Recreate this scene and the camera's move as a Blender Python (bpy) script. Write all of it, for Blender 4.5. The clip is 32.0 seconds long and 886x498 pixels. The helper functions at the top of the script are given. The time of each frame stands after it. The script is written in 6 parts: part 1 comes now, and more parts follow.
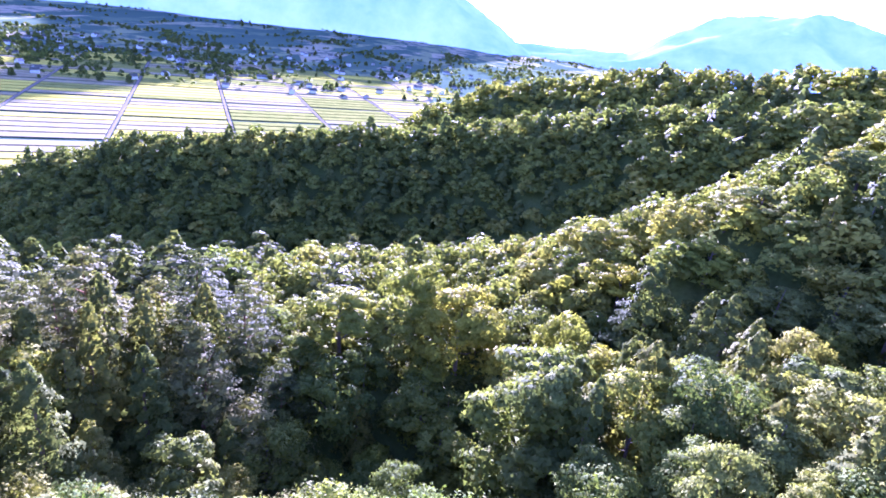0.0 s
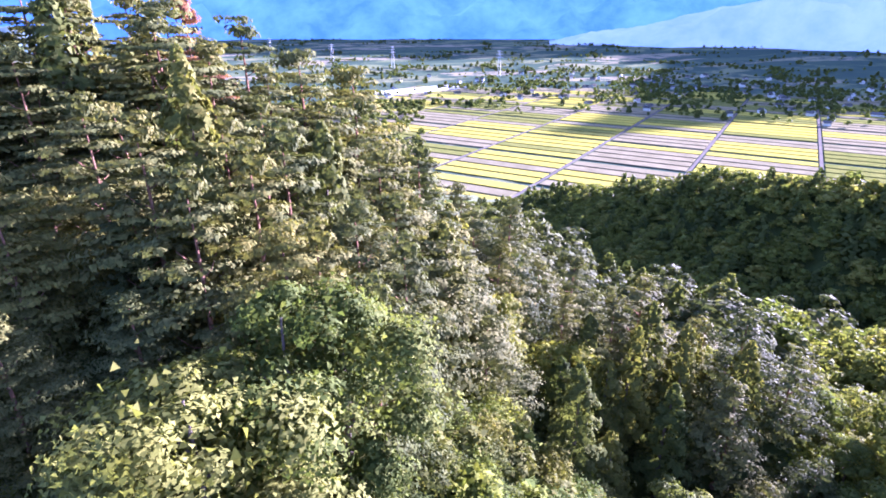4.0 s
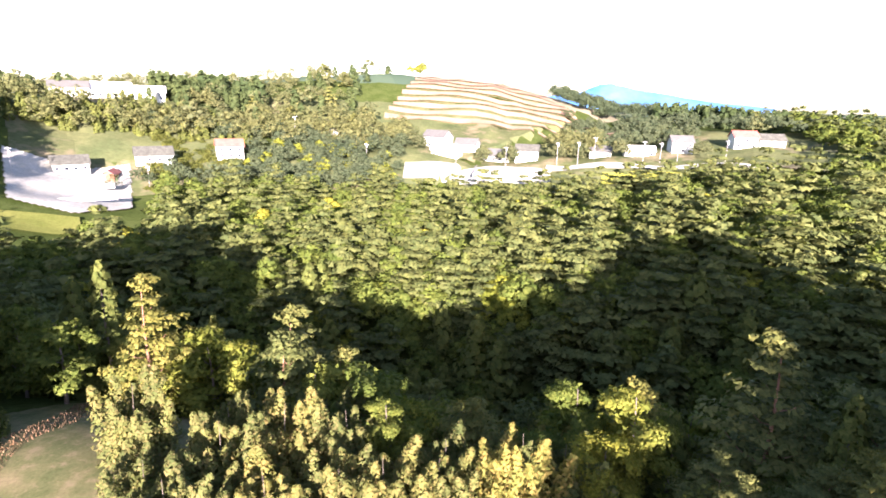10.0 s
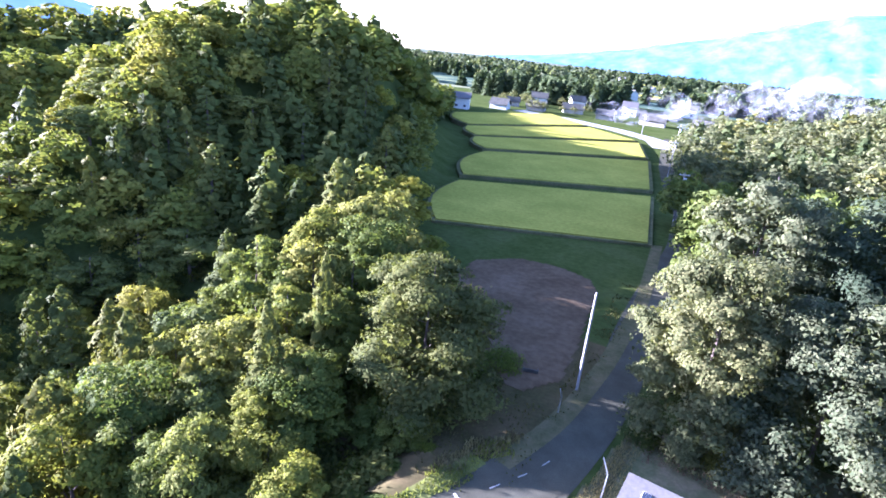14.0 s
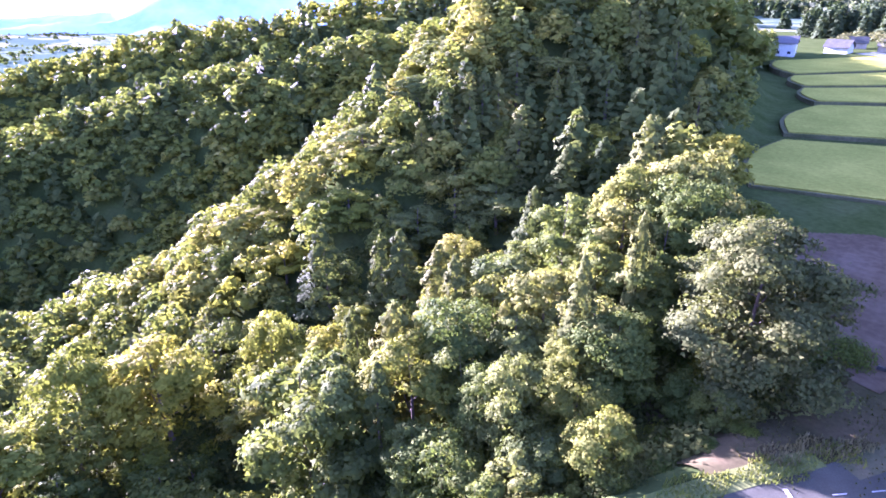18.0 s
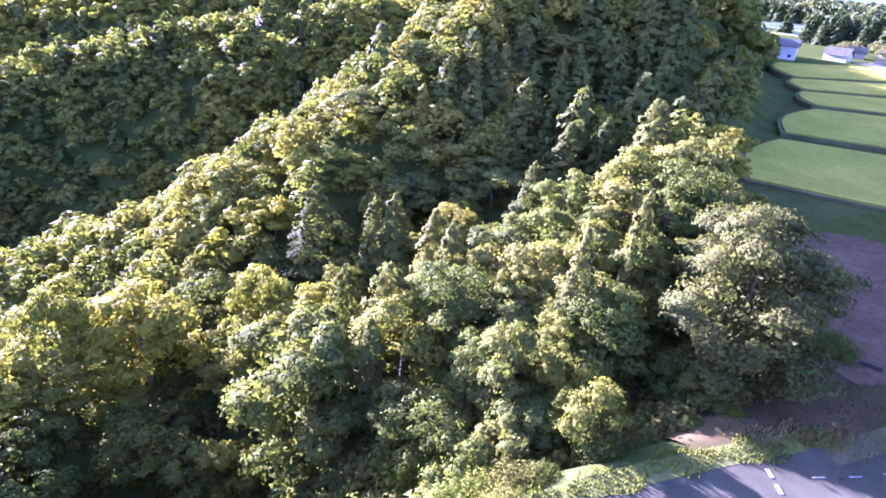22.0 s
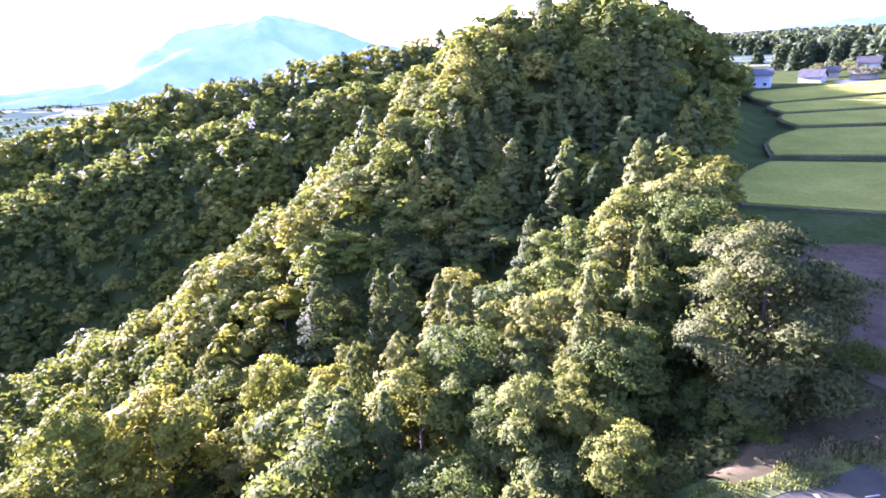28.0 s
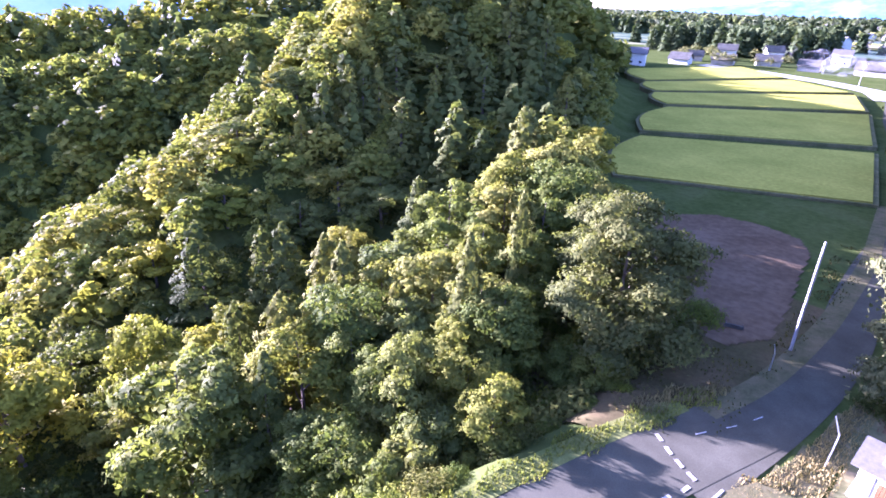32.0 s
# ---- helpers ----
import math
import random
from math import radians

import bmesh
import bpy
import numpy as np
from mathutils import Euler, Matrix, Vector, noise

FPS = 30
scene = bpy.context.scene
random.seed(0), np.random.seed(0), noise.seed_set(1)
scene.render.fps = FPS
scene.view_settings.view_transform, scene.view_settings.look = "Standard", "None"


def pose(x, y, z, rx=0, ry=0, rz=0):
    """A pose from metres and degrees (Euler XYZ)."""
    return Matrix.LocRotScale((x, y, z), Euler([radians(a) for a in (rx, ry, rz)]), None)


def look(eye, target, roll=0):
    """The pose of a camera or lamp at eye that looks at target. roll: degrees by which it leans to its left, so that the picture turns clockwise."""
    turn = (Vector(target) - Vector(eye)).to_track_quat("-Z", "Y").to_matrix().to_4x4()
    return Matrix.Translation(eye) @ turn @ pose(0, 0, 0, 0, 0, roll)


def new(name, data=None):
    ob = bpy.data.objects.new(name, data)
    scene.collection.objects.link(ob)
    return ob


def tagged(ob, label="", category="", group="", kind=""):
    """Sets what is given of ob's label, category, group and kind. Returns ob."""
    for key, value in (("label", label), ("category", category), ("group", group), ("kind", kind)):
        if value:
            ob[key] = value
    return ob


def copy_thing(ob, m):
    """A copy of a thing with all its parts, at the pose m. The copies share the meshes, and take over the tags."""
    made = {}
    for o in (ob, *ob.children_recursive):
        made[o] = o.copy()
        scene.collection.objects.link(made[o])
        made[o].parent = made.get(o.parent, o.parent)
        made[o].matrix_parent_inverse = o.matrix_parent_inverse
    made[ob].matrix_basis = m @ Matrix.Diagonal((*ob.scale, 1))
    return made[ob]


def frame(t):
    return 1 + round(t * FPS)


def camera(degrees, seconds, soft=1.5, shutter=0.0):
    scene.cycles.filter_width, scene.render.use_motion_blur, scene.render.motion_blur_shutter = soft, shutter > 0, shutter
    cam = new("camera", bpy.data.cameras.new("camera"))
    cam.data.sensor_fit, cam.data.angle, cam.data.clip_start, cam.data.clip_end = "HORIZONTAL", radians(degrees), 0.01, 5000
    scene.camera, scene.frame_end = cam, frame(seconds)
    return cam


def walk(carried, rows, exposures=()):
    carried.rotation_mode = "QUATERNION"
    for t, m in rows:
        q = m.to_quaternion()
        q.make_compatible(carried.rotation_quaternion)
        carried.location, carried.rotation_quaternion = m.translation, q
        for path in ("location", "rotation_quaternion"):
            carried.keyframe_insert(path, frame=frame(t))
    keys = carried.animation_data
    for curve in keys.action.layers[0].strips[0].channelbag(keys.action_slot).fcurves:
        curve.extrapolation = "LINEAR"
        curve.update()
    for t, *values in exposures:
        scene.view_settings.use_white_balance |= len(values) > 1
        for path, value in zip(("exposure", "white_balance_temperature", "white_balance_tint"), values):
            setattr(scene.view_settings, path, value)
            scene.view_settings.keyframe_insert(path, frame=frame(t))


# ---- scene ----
cam = camera(76, 32.0, soft=1.75)
PATH = [
    (0, (-0.01, 0.19, 22.86), (-9.086, -1.733, 19.120), 7.13),
    (0.5, (-0.08, 0.43, 22.78), (-9.076, -1.550, 18.890), 4.79),
    (1, (-0.10, 0.46, 22.80), (-9.073, -1.701, 18.960), 2.59),
    (1.5, (0.04, 0.34, 22.91), (-8.614, -2.695, 18.927), 2.36),
    (2, (-0.05, 0.02, 22.68), (-7.996, -4.610, 18.753), 2.53),
    (2.5, (-0.12, -0.09, 22.57), (-7.023, -6.185, 18.689), 1.54),
    (3, (0.08, 0.11, 22.74), (-5.714, -7.139, 19.013), 1.83),
    (3.5, (0.04, -0.08, 22.67), (-4.653, -8.098, 18.972), 1.37),
    (5.5, (-3.40, -7.45, 27.29), (-2.699, -16.757, 23.709), -3.29),
    (6, (-3.05, -7.75, 27.21), (-0.933, -16.921, 23.828), -2.55),
    (6.5, (-2.77, -7.79, 27.19), (0.906, -16.437, 23.774), -3.90),
    (7, (-2.43, -7.76, 27.12), (2.569, -15.815, 23.949), -2.21),
    (7.5, (-2.12, -7.50, 27.13), (4.347, -14.452, 23.991), -3.34),
    (8, (-1.85, -7.34, 27.13), (5.814, -13.011, 24.095), -1.20),
    (8.5, (-1.65, -7.40, 26.94), (7.140, -11.179, 24.034), -2.78),
    (9, (-1.44, -7.15, 26.84), (7.956, -9.151, 24.069), -0.19),
    (9.5, (-0.99, -7.00, 26.82), (8.650, -6.676, 24.190), -1.51),
    (10, (-0.77, -6.89, 26.67), (8.633, -4.639, 24.130), 1.38),
    (10.5, (-0.46, -6.49, 26.44), (8.185, -2.197, 23.832), 0.49),
    (11, (-0.66, -6.45, 26.54), (6.982, -0.583, 23.863), 2.79),
    (11.5, (-0.94, -6.21, 26.49), (5.228, 1.189, 23.800), 2.42),
    (12, (-1.25, -6.44, 26.78), (3.243, 1.997, 23.837), 5.59),
    (12.5, (-1.24, -5.99, 26.34), (0.942, 3.326, 23.449), 4.37),
    (13, (-1.42, -5.89, 26.21), (-1.513, 3.572, 22.970), 6.96),
    (13.5, (-1.62, -5.85, 26.22), (-4.343, 3.273, 23.154), 3.90),
    (14, (-1.90, -5.74, 25.83), (-6.616, 2.430, 22.497), 6.00),
    (14.5, (-2.06, -5.92, 25.86), (-8.707, 0.752, 22.498), 3.71),
    (15, (-2.18, -5.96, 25.64), (-9.893, -0.596, 22.206), 1.51),
    (15.5, (-2.29, -6.21, 25.63), (-10.047, -1.125, 21.888), 1.82),
    (17.5, (-3.78, -7.69, 25.27), (-11.600, -3.014, 21.157), -1.55),
    (18, (-3.88, -7.96, 25.27), (-11.709, -3.290, 21.147), -1.04),
    (18.5, (-4.03, -8.17, 25.35), (-11.914, -3.631, 21.205), -3.25),
    (19, (-4.19, -8.32, 25.40), (-12.190, -3.844, 21.413), -3.78),
    (19.5, (-4.32, -8.42, 25.27), (-12.359, -3.965, 21.335), -4.31),
    (20, (-4.28, -8.78, 25.03), (-12.597, -4.275, 21.781), -5.69),
    (20.5, (-4.42, -8.83, 24.80), (-12.672, -4.472, 21.216), -8.51),
    (21, (-4.46, -8.96, 24.35), (-12.218, -4.433, 19.955), -2.79),
    (21.5, (-4.66, -8.79, 24.22), (-12.199, -4.380, 19.352), -2.81),
    (22, (-4.53, -9.23, 24.10), (-12.037, -4.369, 19.617), 4.57),
    (22.5, (-4.75, -9.15, 24.01), (-12.417, -4.458, 19.625), -0.11),
    (23, (-4.79, -9.25, 24.03), (-13.063, -4.822, 20.575), -10.47),
    (23.5, (-4.67, -9.09, 23.69), (-13.351, -4.782, 21.232), -17.98),
    (24, (-4.50, -9.23, 23.39), (-12.971, -4.788, 20.456), -11.92),
    (24.5, (-4.41, -8.74, 23.72), (-11.349, -3.615, 18.654), 11.80),
    (25, (-4.47, -8.59, 23.63), (-11.591, -3.452, 18.841), 9.26),
    (25.5, (-4.53, -8.45, 23.74), (-11.976, -3.419, 19.367), 4.13),
    (27.5, (-3.94, -8.67, 23.50), (-12.212, -3.802, 20.709), -6.30),
    (28, (-3.76, -8.62, 23.51), (-11.795, -3.683, 20.177), -3.86),
    (28.5, (-3.41, -8.42, 23.49), (-10.515, -3.187, 18.778), 7.14),
    (29, (-3.48, -8.33, 23.46), (-10.731, -3.107, 18.980), 4.29),
    (29.5, (-3.40, -8.41, 23.57), (-10.804, -3.143, 19.381), 2.58),
    (30, (-3.35, -8.38, 23.58), (-10.773, -3.106, 19.446), 2.27),
    (30.5, (-3.29, -8.28, 23.53), (-10.442, -2.561, 19.514), 2.68),
    (31, (-3.29, -8.34, 23.58), (-9.549, -1.667, 19.542), 2.22),
    (31.5, (-3.39, -8.29, 23.61), (-9.367, -1.413, 19.483), 2.20),
    (32, (-3.52, -8.50, 23.62), (-10.160, -2.195, 19.593), 1.98),
]
EXPOSURES = [(0, 4.35, 4550, 76), (3, 3.95, 4950, 76), (6, 3.85, 4600, 36), (7, 4.45, 4950, 46), (8, 4.85, 5150, 42), (9, 4.05, 5650, 38), (10, 3.45, 5950, 38),
             (11, 3.05, 5250, 32), (12, 2.95, 4500, 36), (13, 3.65, 4750, 42), (13.5, 3.85, 4750, 46), (14.3, 4.3, 4800, 52), (15, 4.65, 4750, 78), (19, 4.65, 4800, 78), (25, 4.45, 4850, 76), (29, 4.4, 4900, 70), (32, 4.35, 4900, 68)]
walk(cam, [(t, look(e, g, r)) for t, e, g, r in PATH], EXPOSURES)

# ---- light: low afternoon sun in the west, hazy sky ----
SUN_AZ, SUN_EL = 107.0, 13.2          # degrees to the left of +y, degrees up
world = bpy.data.worlds.new("sky")
scene.world = world
world.use_nodes = True
wn = world.node_tree
sky = wn.nodes.new("ShaderNodeTexSky")
sky.sky_type, sky.sun_disc = "NISHITA", False
sky.sun_elevation, sky.sun_rotation = radians(SUN_EL), radians(-SUN_AZ)
sky.dust_density, sky.ozone_density, sky.air_density, sky.altitude = 1.2, 1.5, 1.0, 200
wn.links.new(sky.outputs[0], wn.nodes["Background"].inputs[0])
wn.nodes["Background"].inputs[1].default_value = 0.056
sun_data = bpy.data.lights.new("sun", "SUN")
sun_data.energy, sun_data.angle, sun_data.color = 4.4, radians(0.6), (1.0, 0.92, 0.78)
sun = new("sun", sun_data)
sun_dir = Vector((-math.sin(radians(SUN_AZ)) * math.cos(radians(SUN_EL)), math.cos(radians(SUN_AZ)) * math.cos(radians(SUN_EL)), math.sin(radians(SUN_EL))))
sun.matrix_world = look(sun_dir * 300, (0, 0, 0))


# ---- materials ----
def material(name, rough=0.8, metal=0.0):
    m = bpy.data.materials.new(name)
    m.use_nodes = True
    b = m.node_tree.nodes["Principled BSDF"]
    b.inputs["Roughness"].default_value, b.inputs["Metallic"].default_value = rough, metal
    b.inputs["Specular IOR Level"].default_value = 0.3
    return m, m.node_tree, b


def node(nt, kind, **values):
    n = nt.nodes.new(kind)
    for key, v in values.items():
        n.inputs[key.replace("_", " ")].default_value = v
    return n


def ramp(nt, factor, stops):
    n = nt.nodes.new("ShaderNodeValToRGB")
    while len(n.color_ramp.elements) < len(stops):
        n.color_ramp.elements.new(0.5)
    for e, (p, c) in zip(n.color_ramp.elements, stops):
        e.position, e.color = p, (*c, 1)
    nt.links.new(factor, n.inputs[0])
    return n.outputs[0]


def mix(nt, a, b, factor, how="MIX"):
    n = nt.nodes.new("ShaderNodeMix")
    n.data_type, n.blend_type = "RGBA", how
    for k, v in ((0, factor), (6, a), (7, b)):
        if isinstance(v, (int, float)):
            n.inputs[k].default_value = v
        elif isinstance(v, tuple):
            n.inputs[k].default_value = (*v, 1)
        else:
            nt.links.new(v, n.inputs[k])
    return n.outputs[2]


def place_noise(nt, scale, detail=3.0, rough=0.6):
    geo = nt.nodes.new("ShaderNodeNewGeometry")
    n = node(nt, "ShaderNodeTexNoise", Scale=scale, Detail=detail, Roughness=rough)
    nt.links.new(geo.outputs["Position"], n.inputs["Vector"])
    return n.outputs["Fac"]


def bumped(nt, b, height, strength, distance):
    n = node(nt, "ShaderNodeBump", Strength=strength, Distance=distance)
    nt.links.new(height, n.inputs["Height"])
    nt.links.new(n.outputs[0], b.inputs["Normal"])


def foliage(name, dark, mid, light, patch=0.12, through_leaf=0.33):
    """Leaves: colour by leaf, by tree and in patches; some light comes through."""
    m, nt, b = material(name, 0.7)
    b.inputs["Specular IOR Level"].default_value = 0.03
    geo, info = nt.nodes.new("ShaderNodeNewGeometry"), nt.nodes.new("ShaderNodeObjectInfo")
    leaf = ramp(nt, geo.outputs["Random Per Island"], [(0.0, tuple(0.65 * a + 0.35 * b for a, b in zip(dark, mid))), (0.5, mid), (1.0, tuple(0.65 * a + 0.35 * b for a, b in zip(light, mid)))])
    big = ramp(nt, place_noise(nt, patch, 2.0), [(0.3, (0.6, 0.68, 0.68)), (0.5, (1, 1, 1)), (0.72, (1.12, 1.08, 0.92))])
    c = mix(nt, leaf, big, 0.85, "MULTIPLY")
    tree = ramp(nt, info.outputs["Random"], [(0.0, (0.55, 0.66, 0.66)), (0.35, (0.85, 0.92, 0.9)), (0.65, (1.08, 1.05, 0.95)), (1.0, (1.38, 1.24, 0.86))])
    c = mix(nt, c, tree, 0.9, "MULTIPLY")
    nt.links.new(c, b.inputs["Base Color"])
    t = nt.nodes.new("ShaderNodeBsdfTranslucent")
    nt.links.new(mix(nt, c, (1.3, 1.35, 0.7), 1.0, "MULTIPLY"), t.inputs["Color"])
    s = nt.nodes.new("ShaderNodeMixShader")
    s.inputs[0].default_value = through_leaf
    nt.links.new(b.outputs[0], s.inputs[1])
    nt.links.new(t.outputs[0], s.inputs[2])
    nt.links.new(s.outputs[0], nt.nodes["Material Output"].inputs[0])
    return m


def surface(name, stops, scale, rough=0.85, bump=0.3, bump_at=0.05, fine=8.0, metal=0.0, second=None):
    """A surface with stains at one scale and grain at another."""
    m, nt, b = material(name, rough, metal)
    b.inputs["Specular IOR Level"].default_value = 0.0 if rough > 0.8 else 0.25
    c = ramp(nt, place_noise(nt, scale, 4.0), stops)
    grain = place_noise(nt, scale * fine, 5.0, 0.7)
    c = mix(nt, c, ramp(nt, grain, [(0.25, (0.72, 0.72, 0.72)), (0.75, (1.2, 1.2, 1.2))]), 1.0, "MULTIPLY")
    if second:
        c = mix(nt, c, second[0], ramp(nt, place_noise(nt, second[1], 5.0, 0.7), [(second[2], (0, 0, 0)), (second[2] + 0.1, (1, 1, 1))]))
    nt.links.new(c, b.inputs["Base Color"])
    bumped(nt, b, grain, bump, bump_at)
    return m


LEAF = {
    "broad": foliage("broad_leaf", (0.058, 0.078, 0.016), (0.109, 0.124, 0.023), (0.166, 0.165, 0.035)),
    "gold": foliage("turning_leaf", (0.108, 0.114, 0.016), (0.173, 0.173, 0.022), (0.232, 0.218, 0.031)),
    "grey": foliage("pale_leaf", (0.086, 0.097, 0.022), (0.138, 0.145, 0.033), (0.190, 0.186, 0.048)),
    "cedar": foliage("cedar_needle", (0.057, 0.070, 0.018), (0.099, 0.108, 0.026), (0.152, 0.144, 0.038), 0.12, 0.28),
    "pine": foliage("pine_needle", (0.050, 0.062, 0.020), (0.097, 0.101, 0.030), (0.149, 0.138, 0.043), 0.15, 0.24),
    "rust": foliage("rusty_leaf", (0.108, 0.049, 0.025), (0.184, 0.087, 0.042), (0.238, 0.136, 0.073)),
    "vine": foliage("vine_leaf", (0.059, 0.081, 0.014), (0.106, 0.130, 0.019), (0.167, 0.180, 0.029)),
    "bamboo": foliage("bamboo_leaf", (0.070, 0.084, 0.024), (0.118, 0.120, 0.036), (0.205, 0.145, 0.056), 0.35),
    "old": foliage("old_leaf", (0.058, 0.066, 0.018), (0.097, 0.100, 0.027), (0.140, 0.128, 0.040)),
}
LEAF["scrub"] = foliage("scrub_leaf", (0.049, 0.060, 0.014), (0.086, 0.095, 0.022), (0.135, 0.128, 0.031), 0.2)
LEAF["grove"] = foliage("grove_leaf", (0.039, 0.054, 0.026), (0.074, 0.086, 0.042), (0.115, 0.119, 0.062))
# far conifers: the cedar needle in a darker tone
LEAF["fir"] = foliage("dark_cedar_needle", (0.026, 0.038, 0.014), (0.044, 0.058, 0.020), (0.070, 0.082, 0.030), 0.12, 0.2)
FARM_TRACK = surface("farm_track", [(0.3, (0.10, 0.09, 0.07)), (0.7, (0.15, 0.135, 0.105))], 0.2)
BARK = surface("bark", [(0.3, (0.07, 0.055, 0.04)), (0.7, (0.17, 0.14, 0.11))], 0.8)
PINE_BARK = surface("pine_bark", [(0.3, (0.10, 0.055, 0.035)), (0.7, (0.27, 0.15, 0.09))], 0.8)
FOREST_FLOOR = surface("forest_floor", [(0.25, (0.032, 0.046, 0.010)), (0.5, (0.046, 0.062, 0.015)), (0.75, (0.062, 0.074, 0.022))], 0.15)
ASPHALT = surface("asphalt", [(0.3, (0.050, 0.050, 0.032)), (0.7, (0.073, 0.073, 0.047))], 0.4, rough=0.92, bump=0.15, bump_at=0.01, fine=30)
DIRT = surface("tilled_soil", [(0.25, (0.070, 0.050, 0.026)), (0.5, (0.092, 0.068, 0.036)), (0.75, (0.116, 0.088, 0.050))], 0.16)
MEADOW = surface("mown_meadow", [(0.25, (0.064, 0.078, 0.028)), (0.5, (0.112, 0.108, 0.046)), (0.75, (0.180, 0.142, 0.074))], 0.45, fine=9, second=((0.160, 0.130, 0.070), 0.9, 0.56))
# brown roadside earth with the trees' shade put into its tone
SHADE_TURF = surface("shade_dark_turf", [(0.3, (0.046, 0.046, 0.016)), (0.7, (0.088, 0.068, 0.030))], 0.3, fine=10)
RICE = surface("ripening_rice", [(0.3, (0.20, 0.20, 0.030)), (0.7, (0.28, 0.265, 0.042))], 0.1, fine=14)
RICE_GREEN = surface("rice_green", [(0.3, (0.10, 0.115, 0.025)), (0.7, (0.16, 0.16, 0.04))], 0.1, fine=14)
RICE_GOLD = surface("rice_gold", [(0.3, (0.255, 0.235, 0.034)), (0.7, (0.33, 0.295, 0.048))], 0.1, fine=14)
STUBBLE = surface("rice_stubble", [(0.3, (0.140, 0.128, 0.066)), (0.7, (0.200, 0.182, 0.098))], 0.06, fine=14)
BUND = surface("field_bund", [(0.3, (0.070, 0.078, 0.026)), (0.7, (0.125, 0.118, 0.05))], 0.2)
CONCRETE = surface("concrete", [(0.3, (0.24, 0.23, 0.21)), (0.7, (0.34, 0.33, 0.305))], 0.5, bump=0.1)
PALE_PAVE = surface("pale_paving", [(0.3, (0.25, 0.245, 0.195)), (0.7, (0.34, 0.33, 0.27))], 0.2, bump=0.1)
PAINT = surface("white_paint", [(0.3, (0.46, 0.455, 0.43)), (0.7, (0.60, 0.595, 0.57))], 1.0, rough=0.6, bump=0.05)
WORN_PAINT = surface("worn_road_paint", [(0.3, (0.22, 0.21, 0.17)), (0.7, (0.42, 0.41, 0.36))], 2.0, bump=0.05)
PLASTER = surface("white_plaster", [(0.3, (0.40, 0.41, 0.34)), (0.7, (0.50, 0.51, 0.43))], 0.4, bump=0.05)
ROOF_GREY = surface("grey_roof_metal", [(0.3, (0.076, 0.074, 0.062)), (0.7, (0.096, 0.093, 0.079))], 0.5, rough=0.6, bump=0.05)
ROOF_DARK = surface("dark_roof_tile", [(0.3, (0.048, 0.049, 0.038)), (0.7, (0.088, 0.088, 0.070))], 0.6, rough=0.85)
ROOF_RED = surface("red_roof_metal", [(0.3, (0.26, 0.07, 0.05)), (0.7, (0.36, 0.11, 0.08))], 0.6, rough=0.5)
WOOD = surface("orange_wood", [(0.3, (0.19, 0.050, 0.018)), (0.7, (0.26, 0.075, 0.028))], 1.2, rough=0.5)
GLASS_DARK, _nt, _b = material("window_glass", 0.08)
_b.inputs["Base Color"].default_value = (0.02, 0.025, 0.03, 1)
_b.inputs["Specular IOR Level"].default_value = 0.6
METAL, _nt, _b = material("galvanised_metal", 0.4, 0.9)
_b.inputs["Base Color"].default_value = (0.55, 0.56, 0.57, 1)


def far_land():
    """Woods and fields of the far plain, long patches across it; tones slightly paled and blued as haze."""
    m, nt, b = material("far_land", 0.95)
    b.inputs["Specular IOR Level"].default_value = 0.0
    geo, vm = nt.nodes.new("ShaderNodeNewGeometry"), nt.nodes.new("ShaderNodeMapping")
    vm.inputs["Rotation"].default_value, vm.inputs["Scale"].default_value = (0, 0, 0.5), (0.004, 0.011, 0.0)
    nt.links.new(geo.outputs["Position"], vm.inputs["Vector"])
    vo = nt.nodes.new("ShaderNodeTexVoronoi")
    vo.inputs["Scale"].default_value, vo.inputs["Randomness"].default_value = 1.0, 0.8
    nt.links.new(vm.outputs[0], vo.inputs["Vector"])
    sep = nt.nodes.new("ShaderNodeSeparateColor")
    nt.links.new(vo.outputs["Color"], sep.inputs[0])
    c = ramp(nt, sep.outputs[0], [(0.0, (0.045, 0.072, 0.045)), (0.4, (0.062, 0.090, 0.052)), (0.55, (0.11, 0.135, 0.065)), (0.72, (0.14, 0.15, 0.075)), (0.9, (0.20, 0.18, 0.11))])
    c = mix(nt, c, (0.045, 0.072, 0.048), ramp(nt, place_noise(nt, 0.012, 5.0, 0.7), [(0.48, (0, 0, 0)), (0.56, (1, 1, 1))]))
    nt.links.new(c, b.inputs["Base Color"])
    return m


FAR_LAND = far_land()


# ---- mesh helpers ----
def mesh_object(name, verts, faces, mats, parent=None, label="", slots=None, smooth=False):
    me = bpy.data.meshes.new(name)
    me.from_pydata(np.asarray(verts).tolist() if isinstance(verts, np.ndarray) else verts, [], faces.tolist() if isinstance(faces, np.ndarray) else faces)
    for m in mats if isinstance(mats, (list, tuple)) else [mats]:
        me.materials.append(m)
    if slots is not None:
        me.polygons.foreach_set("material_index", slots)
    if smooth:
        me.polygons.foreach_set("use_smooth", [True] * len(me.polygons))
    me.update()
    ob = new(name, me)
    ob.parent = parent
    return tagged(ob, label)


